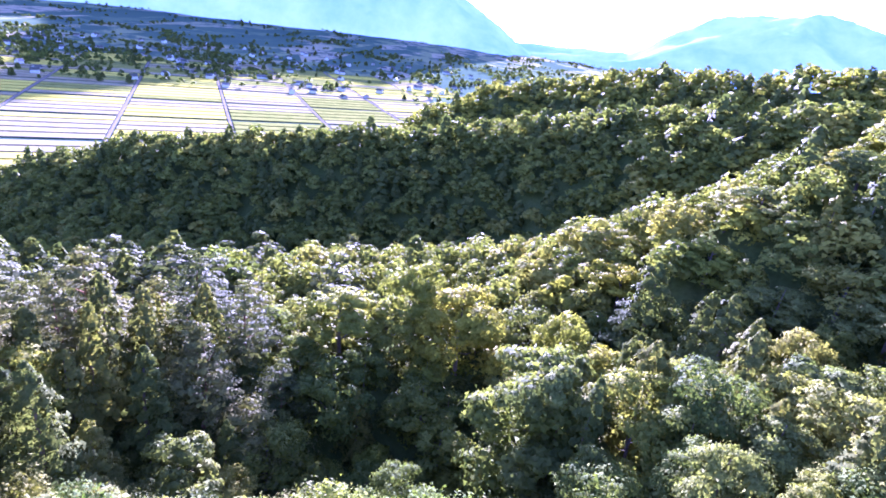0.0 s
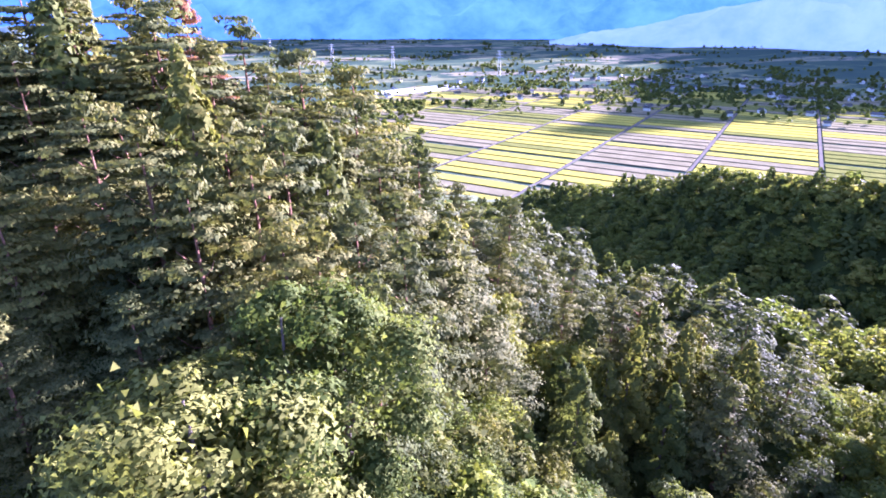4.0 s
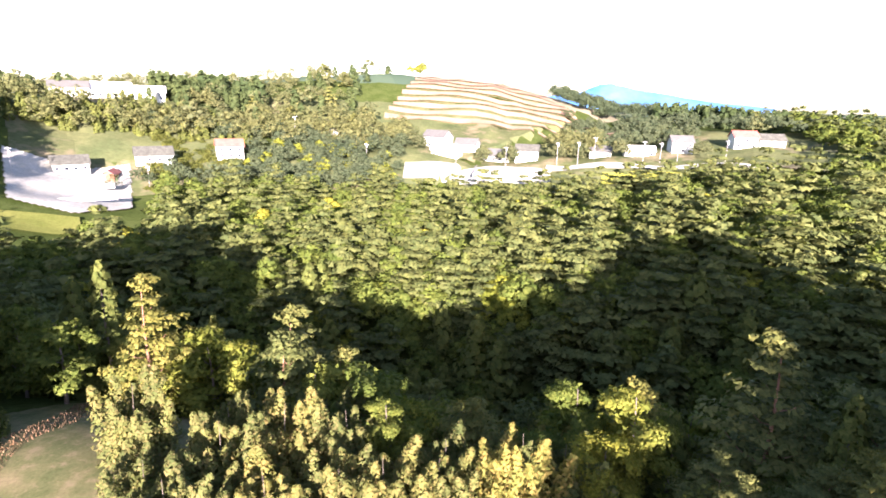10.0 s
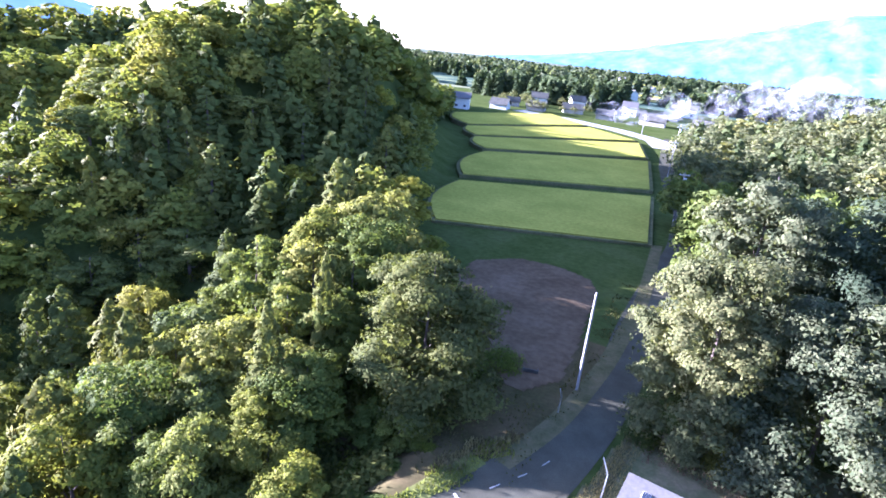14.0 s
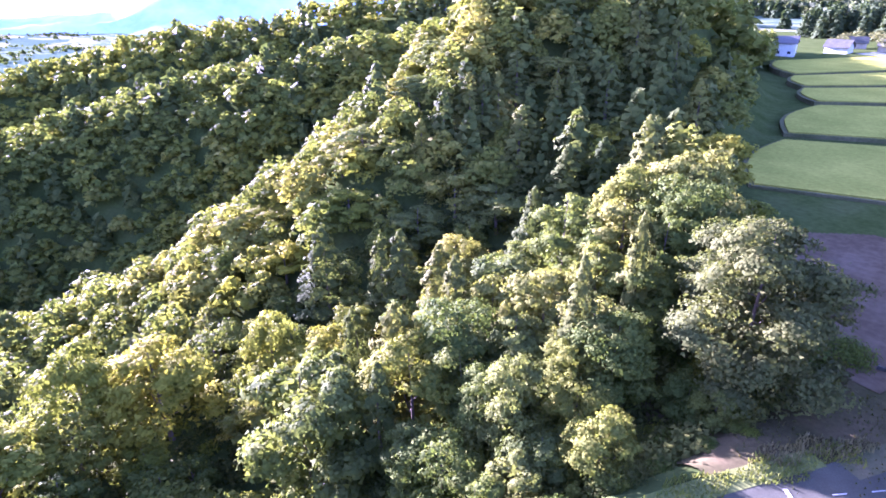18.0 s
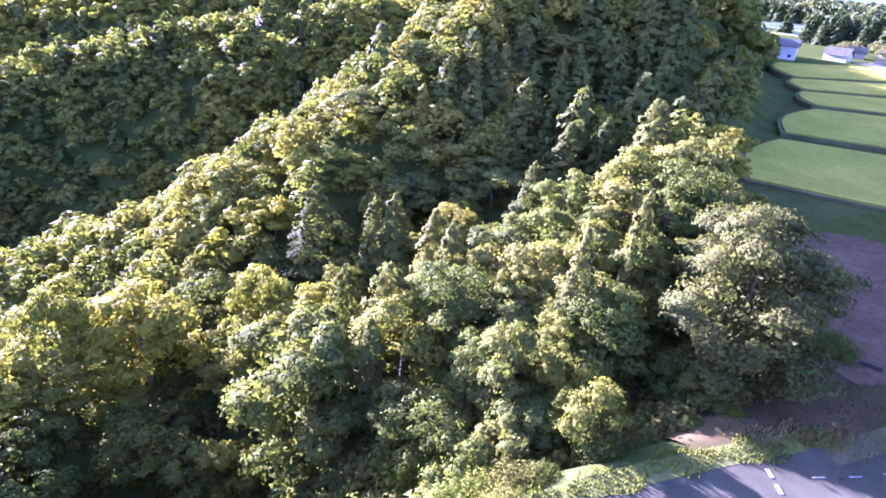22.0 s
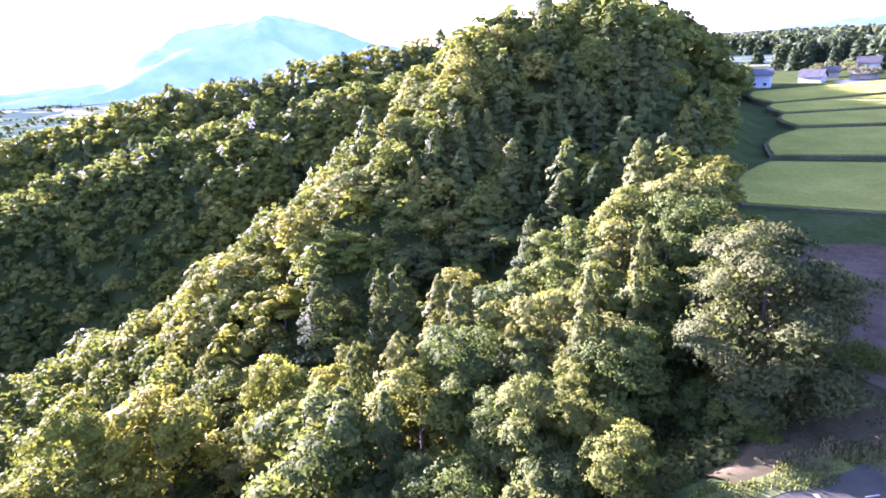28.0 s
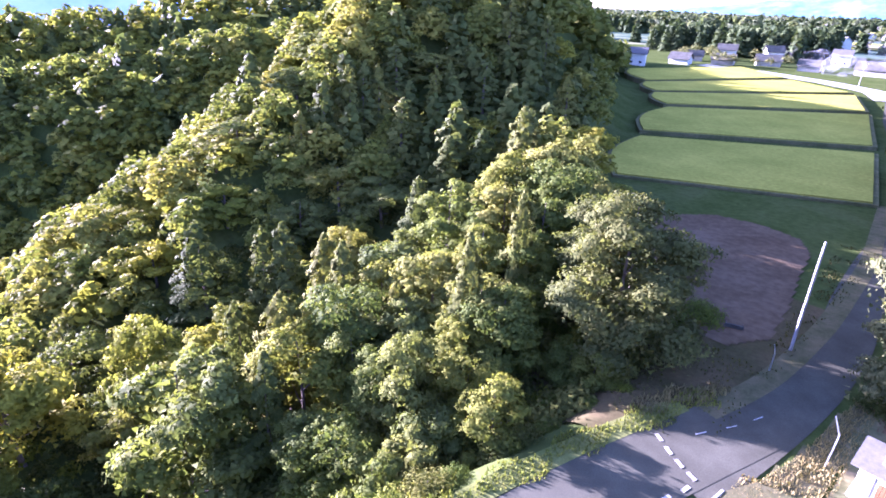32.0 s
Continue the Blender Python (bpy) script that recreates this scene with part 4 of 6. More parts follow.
def plant_stand():
    """The trees that stand out on the home hill."""
    words = {"cedar": "dark conical cedar standing out on the hillside", "sunlit": "bright green conical cedar, side light put into its leaf colour",
             "gold": "broadleaf tree with bright yellow-green crown on the hillside", "grey": "broadleaf tree with a pale grey-green crown on the hillside"}
    for kind, rows in STAND.items():
        for i, (x, y, top, w) in enumerate(rows):
            sort = "cedar" if kind == "sunlit" else kind
            h, wide = SHAPE[sort][0] * (1, 0.86, 1.12)[i % 3], SHAPE[sort][1] * (1, 1.14, 0.9)[i % 3]
            size = (top + (1.3 if sort == "cedar" else 0.3) - land_at(x, y)) / h
            w *= 1.85 if sort == "cedar" else 1.1
            ob = plant(sort, x, y, size, w / wide / size, 47 * i, i % 3 + (3 if math.hypot(x, y) > 75 else 0), label=words[kind])
            # side light by colour: the vine leaf is brighter than cedar needle
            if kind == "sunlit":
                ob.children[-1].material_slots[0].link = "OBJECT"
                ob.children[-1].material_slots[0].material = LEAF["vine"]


def plant_to(kind, x, y, top, spread, k, label):
    """A tree whose tip stands at a height."""
    h = SHAPE[kind][0] * (1, 0.86, 1.12)[k % 3]
    return plant(kind, x, y, (top - land_at(x, y)) / h, spread, 40, k, label=label)


plant_stand()
plant_to("cedar", 9.5, -67, 28.8, 0.6, 0, "lone conifer tip above the pines")
plant_to("rust", 0.5, -63, 25.5, 0.8, 0, "pine with reddish brown dying needles among green pines")
for x, y, top in ((14, -50, 26.5), (20, -54, 26.5), (8, -52, 26), (2, -56, 25.5), (-4, -58, 24), (12, -58, 27), (25, -50, 25), (18, -44, 23), (10, -44, 22.5), (3, -48, 23.5), (-8, -54, 21.5), (29, -57, 24), (-14, -60, 19.5), (27, -44, 21),
                  (17, -63, 27), (5, -61, 26.5), (23, -62, 26), (-1, -51, 22.5)):
    plant_to("pine", x, y, top, 0.92, int(x - y) % 3, "tall pine with flat tiers on the hilltop")
for x, y, top, w in ((38, -12, 7.5, 1.1), (34, -10, 5.0, 1.0), (41, -8, 6.0, 1.0), (36, -5, 4.0, 1.0)):
    plant_to("broad", x, y, top, w, int(x) % 3, "sunlit broadleaf tree at the edge of the shade")
plant_to("cedar", 28.5, 41, 11.5, 0.95, 1, "lone bright conifer at the edge of the grove")
for kind, x, y, top, w in (("cedar", -7, -38, 17.5, 0.9), ("pine", -4, -34, 18.5, 0.9), ("pine", -9, -35, 12.5, 0.9), ("pine", -12, -39, 12, 0.9), ("pine", -4.5, -28, 14.5, 0.8), ("pine", 3, -33, 19.5, 0.9), ("pine", -1, -25, 13, 0.8), ("pine", 6, -38, 20, 0.9), ("pine", -6.5, -25, 12.5, 0.8), ("pine", -1, -37, 19, 0.85), ("pine", 9, -31, 18, 0.8), ("pine", -12, -43, 15, 0.8), ("pine", -4, -46, 18.5, 0.8), ("pine", -10, -31, 12, 0.85), ("cedar", -15, -37, 10, 1.1),
                           ("pine", 1, -29, 17.5, 0.85), ("pine", 5, -46, 19, 0.85), ("pine", -9, -50, 18, 0.8), ("pine", -2, -31, 18, 0.85), ("pine", -17, -48, 14, 0.8)):
    plant_to(kind, x, y, top, w, 0, "tall cedar on the near slope, sunlit on one side" if kind == "cedar" else "tall pine with flat tiers on the near slope")

for _ in range(34):
    plant("vine" if rng_s.uniform() < 0.5 else "scrub", rng_s.uniform(-31, -18.5), rng_s.uniform(-16, 6), rng_s.uniform(0.45, 0.95), 1.0, rng_s.uniform(0, 360), int(rng_s.integers(0, 3)))
for _ in range(9):
    plant("vine" if rng_s.uniform() < 0.65 else "scrub", rng_s.uniform(-26.5, -18.5), rng_s.uniform(4, 16), rng_s.uniform(0.4, 0.8), 1.0, rng_s.uniform(0, 360), int(rng_s.integers(0, 3)))
rng_t = np.random.default_rng(95)
for _ in range(90):
    x, y = rng_t.uniform(-34, -15.5), rng_t.uniform(12, 40)
    if x > -18.4 or (y > 24 and x > -19.5) or (y > 33 and x > -24):
        continue
    p = rng_t.uniform()
    plant("scrub" if p < 0.55 else "vine" if p < 0.75 else "broad", x, y, rng_t.uniform(0.5, 0.9) if p < 0.75 else rng_t.uniform(0.28, 0.42), 1.0, rng_t.uniform(0, 360), int(rng_t.integers(0, 3)))
# medium trees put in to cast shade over the roadside
for _ in range(22):
    x, y = rng_t.uniform(-34, -20.5), rng_t.uniform(5, 36)
    if math.hypot(x + 21, y - 27.5) > 6.5:
        plant(("broad", "grey", "broad")[int(rng_t.integers(0, 3))], x, y, rng_t.uniform(0.45, 0.72), 1.0, rng_t.uniform(0, 360), int(rng_t.integers(0, 3)))
for i in range(30):
    v = i / 29
    plant("vine" if i % 3 else "scrub", -18.4 - 4.0 * v - rng_s.uniform(0, 3.5), 17 - 24 * v, rng_s.uniform(0.28, 0.6), 1.0, rng_s.uniform(0, 360), i % 3)
for x, y, s, w in ((-23, 15, 0.9, 0.9), (-25, 9, 0.8, 1.0), (-26, 13, 1.0, 0.8), (-22, 20, 0.7, 0.8), (-24, 3, 0.8, 1.1), (-27, 0, 1.0, 1.0), (-30, 6, 1.2, 0.9), (-18.6, 22.5, 0.4, 0.7), (-19.4, 24, 0.5, 0.8), (-27, -6, 0.9, 1.0), (-31, -12, 1.1, 0.9), (-29, 17, 1.2, 0.8), (-27, 21, 1.1, 0.8)):
    plant("vine", x, y, s, w, 70 * x, int(-x) % 3)
for x, y, s in ((-30, 11, 0.6), (-33, 16, 0.65), (-31, 21, 0.6), (-36, 3, 0.65), (-34, -8, 0.6), (-28, 25, 0.55)):
    plant("grey" if int(-x) % 2 else "broad", x, y, s, 1.0, 33 * x, int(-x) % 3)

# trees added here to block the low sun from hollow and lane
for kind, x, y, top in (("grey", -38, 3, 1.0), ("broad", -36, 8, 1.8), ("cedar", -40, 9, 2.6), ("broad", -37, 13, 2.4), ("grey", -39, 18, 3.2), ("cedar", -35, 5, 1.5), ("broad", -33.5, 11, 1.6), ("cedar", -34.5, 16, 3.4), ("broad", -41, 1, 0.4),
                        ("broad", -33, 25, 6.0), ("broad", -32, 31, 8.2), ("grey", -36, 30, 9.0), ("broad", -34, 36, 9.4), ("broad", -39, 35, 10.0), ("grey", -37, 41, 10.6), ("broad", -41, 28, 8.4), ("cedar", -30, 35, 8.6)):
    plant_to(kind, x, y, top, 1.0, int(-x) % 3, "tree on the shaded slope beside the big old tree")


# ---- roads ----
TURF = surface("rough_turf", [(0.3, (0.060, 0.064, 0.024)), (0.7, (0.115, 0.100, 0.046))], 0.7, fine=10)
LIME_GRASS = surface("lime_grass", [(0.3, (0.080, 0.098, 0.022)), (0.7, (0.14, 0.145, 0.042))], 0.6)


def ribbon(name, line, width, mat, lift, label, category="road", kind="structure", step=2.0, parent=None):
    """A strip of surface that follows the land along a line of points."""
    pts = []
    for (x0, y0), (x1, y1) in zip(line, line[1:]):
        n = max(1, int(math.hypot(x1 - x0, y1 - y0) / step))
        pts += [(x0 + (x1 - x0) * i / n, y0 + (y1 - y0) * i / n) for i in range(n)]
    pts.append(line[-1])
    for _ in range(3):
        pts = [pts[0]] + [((a[0] + 2 * b[0] + c[0]) / 4, (a[1] + 2 * b[1] + c[1]) / 4) for a, b, c in zip(pts, pts[1:], pts[2:])] + [pts[-1]]
    verts, faces = [], []
    for i, (x, y) in enumerate(pts):
        a, b = pts[max(0, i - 1)], pts[min(len(pts) - 1, i + 1)]
        l = math.hypot(b[0] - a[0], b[1] - a[1])
        nx, ny = -(b[1] - a[1]) / l, (b[0] - a[0]) / l
        for s in (-0.5, -0.17, 0.17, 0.5):
            px, py = x + nx * s * width, y + ny * s * width
            verts.append((px, py, land_at(px, py) + lift))
    for i in range(len(pts) - 1):
        for k in range(3):
            faces.append((i * 4 + k, i * 4 + k + 1, i * 4 + k + 5, i * 4 + k + 4))
    ob = mesh_object(name, verts, faces, mat, parent, label)
    if parent is not None:
        ob.matrix_parent_inverse = Matrix.Translation(-parent.location)
        return ob
    return tagged(ob, category=category, kind=kind)


LANE = [(-11.2, 17), (-9.9, 25), (-9.3, 32), (-9.3, 40), (-10.6, 50), (-11.5, 62), (-12.2, 85), (-15.8, 110), (-22, 131), (-30, 163), (-38, 205), (-44, 240)]
ribbon("road_lane", LANE, 4.0, ASPHALT, 0.06, "narrow asphalt lane into the rice valley")
ribbon("road_main", [(-10.3, 27), (-11.5, 22), (-12.9, 17.5), (-14.4, 10), (-15.6, 4), (-16.5, -5)], 4.9, ASPHALT, 0.075, "asphalt road past the meadow")
ribbon("road_side", [(-12.5, 12), (-8, 6), (-3, -2), (3, -10)], 6.5, ASPHALT, 0.08, "asphalt side road and parking bay")
ribbon("road_parking", [(-8.3, 11), (-5.4, 16.8)], 4.6, ASPHALT, 0.085, "small asphalt parking bay")
ribbon("verge_west", [(-14.3, 23.5), (-15.9, 18), (-17.6, 10.5), (-18.9, 3.5), (-19.8, -4)], 1.4, LIME_GRASS, 0.09, "dry grass verge along the road", "verge")
ribbon("verge_east", [(-8.4, 18), (-6.9, 25), (-6.2, 31)], 0.9, TURF, 0.10, "dry grass verge along the lane", "verge")
ribbon("verge_lane", [(-12.9, 24), (-11.4, 30), (-11, 42), (-12, 60), (-15.5, 84)], 1.6, TURF, 0.08, "rough grass along the lane", "verge")
ribbon("lot_far", [(-122, 262), (-96, 256), (-66, 242), (-46, 226), (-38, 205)], 10, PALE_PAVE, 0.2, "pale sunlit village road")


def dashes(spots, name, size, thing_label, lift=0.095):
    ob = tagged(empty(name, spots[0][0], spots[0][1], land_at(spots[0][0], spots[0][1])), thing_label, "road marking")
    for x, y, turn in spots:
        p = part("dash", box(-size[0] / 2, size[0] / 2, -size[1] / 2, size[1] / 2, 0, 0.012), WORN_PAINT, ob)
        p.matrix_world = pose(x, y, land_at(x, y) + lift, 0, 0, turn)


dashes([(-13.7, 19.5, -32), (-12.8, 18.9, -32), (-11.9, 18.4, -28), (-11.0, 18.0, -22), (-10.8, 16.9, 82), (-11.2, 15.5, 76), (-11.6, 14.1, 74), (-12.0, 12.7, 74)], "road_marking", (0.62, 0.22), "white dashed line across the road mouth")
dashes([(-12.2, 21.8, 64), (-11.2, 23.8, 64), (-10.4, 25.9, 72)], "road_marking", (0.8, 0.07), "worn white dashes along the lane")
dashes([(-6.2, 17.4, 60), (-5.0, 16.6, 60), (-3.9, 15.9, 60), (-5.4, 18.4, -30)], "road_marking", (2.6, 0.14), "white lines of the parking bay", 0.105)


def island():
    ob = tagged(empty("grass_island", -7.6, 17.5, 0), "grass island with a pale kerb at the road corner", "traffic island")
    line = [(-9.3, 18.2), (-9.45, 16.4), (-9.2, 15.2), (-8.6, 14.9), (-8.0, 15.3), (-7.0, 17.0), (-6.2, 18.7), (-6.6, 20.6), (-8.4, 20.2)]
    bm = bmesh.new()
    vs = [bm.verts.new((x, y, 0.22)) for x, y in line]
    low = [bm.verts.new((x, y, -0.05)) for x, y in line]
    bm.faces.new(vs)
    for i in range(len(vs)):
        j = (i + 1) % len(vs)
        bm.faces.new((low[i], low[j], vs[j], vs[i]))
    part("turf", bm, TURF, None).parent = ob
    ob.children[0].matrix_world = Matrix.Identity(4)
    for (x0, y0), (x1, y1) in list(zip(line, line[1:]))[:6]:
        l = math.hypot(x1 - x0, y1 - y0)
        p = part("kerb_stone", box(0, l, -0.16, 0.0, -0.05, 0.26, 0.02), CONCRETE, ob)
        p.matrix_world = pose(x0, y0, 0, 0, 0, math.degrees(math.atan2(y1 - y0, x1 - x0)))


island()


# ---- grass: tufts over the meadow and verges ----
def inside(x, y, edge):
    """Whether spots lie within a closed outline."""
    ok = np.zeros(np.shape(x), bool)
    for (x0, y0), (x1, y1) in zip(edge, edge[1:] + edge[:1]):
        if y0 != y1:
            ok ^= ((y0 > y) != (y1 > y)) & (x < (x1 - x0) * (y - y0) / (y1 - y0) + x0)
    return ok


def grass_field(name, label, x, y, seed, mat, low=0.25, high=0.6, wide=0.26):
    rng = np.random.default_rng(seed)
    z = land(x, y)
    h, a = rng.uniform(low, high, len(x)), rng.uniform(0, 6.28, len(x))
    w = h * wide
    p = np.stack([x, y, z], 1)
    t = np.stack([np.cos(a) * w, np.sin(a) * w, 0 * a], 1)
    up = np.stack([rng.normal(0, 0.25, len(x)) * h, rng.normal(0, 0.25, len(x)) * h, h], 1)
    q = np.stack([p - t, p + t, p + t * 0.15 + up, p - t * 0.15 + up * 0.95], 1)
    return tagged(loose_object(name, q, mat, leafy=False), label, "grass", kind="stuff")


def meadow():
    rng = np.random.default_rng(77)
    x, y = scatter(-8, 42, 0, 40, 0.26, rng, lambda x, y: ((x > -5.6) | (y > 21)) & (x > -6.3 + 0.0 * y) & ~((x < -0.5) & (y > 21) & (y < 25.5)) & ~((x < -2) & (y < 19.5)))
    grass_field("meadow_grass", "dry mown grass of the meadow", x, y, 1, MOWN, 0.03, 0.10)
    x, y = scatter(-5, 42, 4, 32, 0.22, rng, lambda x, y: (np.abs((y + 0.12 * x + 0.35 * np.sin(x * 0.5) + 0.25 * np.sin(x * 1.7 + y)) % 2.3 - 1.1) < 0.46 + 0.2 * np.sin(x * 0.23 + y)) & (np.sin(x * 3.1 + y * 5.3) > -0.5) & ~((x < -0.5) & (y > 21) & (y < 25.5)) & ~((x < -1) & (y < 19.5)))
    grass_field("straw_rows", "rows of pale cut straw on the meadow", x, y, 5, STRAW, 0.03, 0.075, 3.6)
    x, y = scatter(-5, 42, 0, 38, 0.19, rng, lambda x, y: (np.abs(y - 31.5 - 0.25 * np.maximum(x - 20, 0) + 0.6 * np.sin(x * 0.6)) < 1.3) | ((np.abs(np.hypot(x + 1, y + 6.7) - 31) < 1.2) & (x > 22)))
    grass_field("reddish_weeds", "reddish brown weeds along the meadow's edge", x, y, 6, RED_WEED, 0.10, 0.30, 0.3)
    x, y = scatter(-26, -11, -12, 28, 0.13, rng, lambda x, y: (np.abs(along(x, y, [(-13.6, 25, 0), (-16.0, 18, 0), (-17.7, 10.5, 0), (-19.0, 3.5, 0), (-19.9, -4, 0)])[0]) < 0.75 + 0.45 * np.sin(y * 1.3 + 0.7 * np.sin(x * 2))))
    grass_field("verge_grass", "sunlit grass of the road verge", x, y, 2, VERGE, 0.10, 0.34, 0.3)
    x, y = scatter(-32, -11.4, 20, 64, 0.3, rng, lambda x, y: (inside(x, y, [(-11.5, 22), (-10.9, 30), (-11, 44), (-12, 64), (-15.5, 64), (-14, 46), (-13, 36), (-16, 32), (-28, 32), (-22, 19), (-14.5, 18)])) & (np.sin(x * 0.9 + y * 0.5) + np.sin(y * 1.1 - x * 0.4) > -0.2))
    grass_field("roadside_weeds", "rough weeds beside the lane", x, y, 8, ROUGH_WEED, 0.06, 0.26, 0.5)
    x, y = scatter(-16.4, -12.4, 20.5, 27.5, 0.14, rng, lambda x, y: along(x, y, [(-15.7, 21.5, 0), (-14.7, 24.6, 0), (-13.3, 26.6, 0)])[0] < 0.75 + 0.3 * np.sin(y * 2.1))
    grass_field("dry_verge", "dry straw-coloured grass on the road verge", x, y, 12, DRY_GRASS, 0.15, 0.42, 0.25)
    x, y = scatter(-9.6, -6, 14.6, 32, 0.11, rng, lambda x, y: ((y < 20.5) & (x < -6.4 + 0.0 * y) & (x > -9.2) & (y > 15.4) & (x < -8.9 + (y - 14.5) * 0.55)) | (along(x, y, [(-8.3, 18, 0), (-6.9, 25, 0), (-6.2, 31, 0)])[0] < 0.5))
    x2, y2 = scatter(-9, -5, 18, 33, 0.13, rng, lambda x, y: inside(x, y, [(-8.7, 18.6), (-7.5, 25), (-6.7, 33), (-5.4, 33), (-5.2, 18.6)]))
    x, y = np.concatenate([x, x2]), np.concatenate([y, y2])
    grass_field("island_grass", "long dry grass on the island", x, y, 3, DRY_GRASS, 0.08, 0.30, 0.22)


STRAW = foliage("cut_straw", (0.125, 0.108, 0.058), (0.165, 0.138, 0.080), (0.215, 0.178, 0.110), 0.4, 0.1)
RED_WEED = foliage("red_weed", (0.066, 0.046, 0.026), (0.104, 0.066, 0.040), (0.150, 0.104, 0.066), 0.4, 0.1)
VERGE = foliage("verge_blades", (0.065, 0.088, 0.016), (0.105, 0.125, 0.024), (0.155, 0.155, 0.042), 0.4, 0.3)
# weed tones darkened as well, for the same shaded roadside
ROUGH_WEED = foliage("rough_weed", (0.040, 0.050, 0.014), (0.064, 0.066, 0.020), (0.105, 0.085, 0.036), 0.4, 0.15)
MOWN = foliage("mown_grass", (0.085, 0.10, 0.035), (0.12, 0.125, 0.05), (0.16, 0.145, 0.075), 0.4, 0.1)
DRY_GRASS = foliage("dry_grass", (0.095, 0.092, 0.036), (0.145, 0.126, 0.052), (0.200, 0.162, 0.076), 0.4, 0.15)
meadow()


def lawn(name, edge, mat, label, lift=0.05, step=0.5):
    """Ground cover in small squares that follow the land, a hand's width over the earth."""
    xs, ys = np.arange(min(p[0] for p in edge), max(p[0] for p in edge), step), np.arange(min(p[1] for p in edge), max(p[1] for p in edge), step)
    gx, gy = np.meshgrid(xs, ys, indexing="ij")
    v = np.stack([gx, gy, land(gx, gy) + lift], -1).reshape(-1, 3)
    i, j = np.meshgrid(np.arange(len(xs) - 1), np.arange(len(ys) - 1), indexing="ij")
    ok = inside(gx[:-1, :-1] + step / 2, gy[:-1, :-1] + step / 2, edge)
    i, j = i[ok], j[ok]
    n = len(ys)
    f = np.stack([i * n + j, (i + 1) * n + j, (i + 1) * n + j + 1, i * n + j + 1], -1)
    tagged(mesh_object(name, v, f, mat, label=label, smooth=True), category="meadow", kind="structure")


lawn("grass_strip", [(-8.7, 18.6), (-7.5, 25), (-6.7, 33), (-5.4, 33), (-5.2, 18.6)], TURF, "rough dry grass between the lane and the hut", 0.06)
lawn("meadow", [(-5.5, 14), (-5.6, 21), (-6.0, 33), (-2, 38), (8, 38), (18, 38), (30, 42), (44, 38), (44, 18), (42, 0), (20, -6), (5, 2)], MEADOW, "mown meadow of dry yellowing grass", 0.07)
lawn("roadside", [(-11.5, 22), (-10.9, 30), (-11, 46), (-30, 46), (-34, 30), (-24, 18), (-14.5, 16.5)], SHADE_TURF, "brown earth and thin grass beside the lane, darkened as shade")


# ---- the hut by the road ----
def hut():
    ob = tagged(empty("hut", -3.0, 23.8, 0, -3), "small white hut with a grey metal roof and orange boards", "hut")
    body = part("wall", box(-2.15, 2.15, -0.75, 1.15, 0.3, 2.62, 0.02), PLASTER, ob)
    part("plinth", box(-2.3, 2.3, -1.0, 1.25, -0.1, 0.32, 0.02), CONCRETE, ob, "pale concrete plinth")
    part("door", box(-1.95, -1.25, -0.81, -0.752, 0.34, 2.25, 0.01), PAINT, body, "plain white door")
    for i in range(9):
        part("board", box(-1.0 + i * 0.24, -0.775 + i * 0.24, -0.82, -0.753, 0.55, 1.95, 0.012), WOOD, body)
    part("sill", box(-1.1, 1.25, -0.9, -0.74, 0.42, 0.54, 0.01), PLASTER, body)
    for i in range(5):
        part("slat", box(1.32, 2.1, -0.83, -0.755, 0.55 + i * 0.34, 0.75 + i * 0.34, 0.01), ROOF_DARK, body, "dark lattice slat")
    bm = bmesh.new()
    for z, s in ((0.0, 0), (0.09, 1)):
        for x, y, h in ((-2.65, -1.2, 2.6), (2.65, -1.2, 2.6), (2.65, 1.4, 3.4), (-2.65, 1.4, 3.4)):
            bm.verts.new((x, y, h + z))
    bm.verts.ensure_lookup_table()
    for f in ((3, 2, 1, 0), (4, 5, 6, 7), (0, 1, 5, 4), (1, 2, 6, 5), (2, 3, 7, 6), (3, 0, 4, 7)):
        bm.faces.new([bm.verts[i] for i in f])
    roof = part("roof", bm, ROOF_GREY, ob, "grey sloping sheet metal roof")
    back = part("gable", box(-2.15, 2.15, 1.0, 1.15, 2.6, 3.2), PLASTER, ob)
    for x in (-0.95, 0.95):
        frame_ = part("skylight", box(x - 0.30, x + 0.30, -0.34, 0.34, 0.0, 0.10, 0.02), CONCRETE, roof, "pale framed roof window")
        frame_.matrix_basis = Matrix.Translation((0, 0.1, 3.09)) @ Euler((math.atan2(0.8, 2.6), 0, 0)).to_matrix().to_4x4()
        for dx in (-0.14, 0.14):
            part("pane", box(x + dx - 0.12, x + dx + 0.12, -0.29, 0.29, 0.09, 0.115), GLASS_DARK, frame_)
    path_ = tagged(mesh_object("path", [(-4.9, 18.9, 0.1), (-3.4, 18.3, 0.1), (-2.3, 22.5, 0.1), (-3.9, 22.6, 0.1)], [(0, 1, 2, 3)], PALE_PAVE, label="pale paving up to the hut"), category="path", kind="structure")


hut()
bpy.data.objects["hut"].scale = (0.82, 0.82, 0.82)


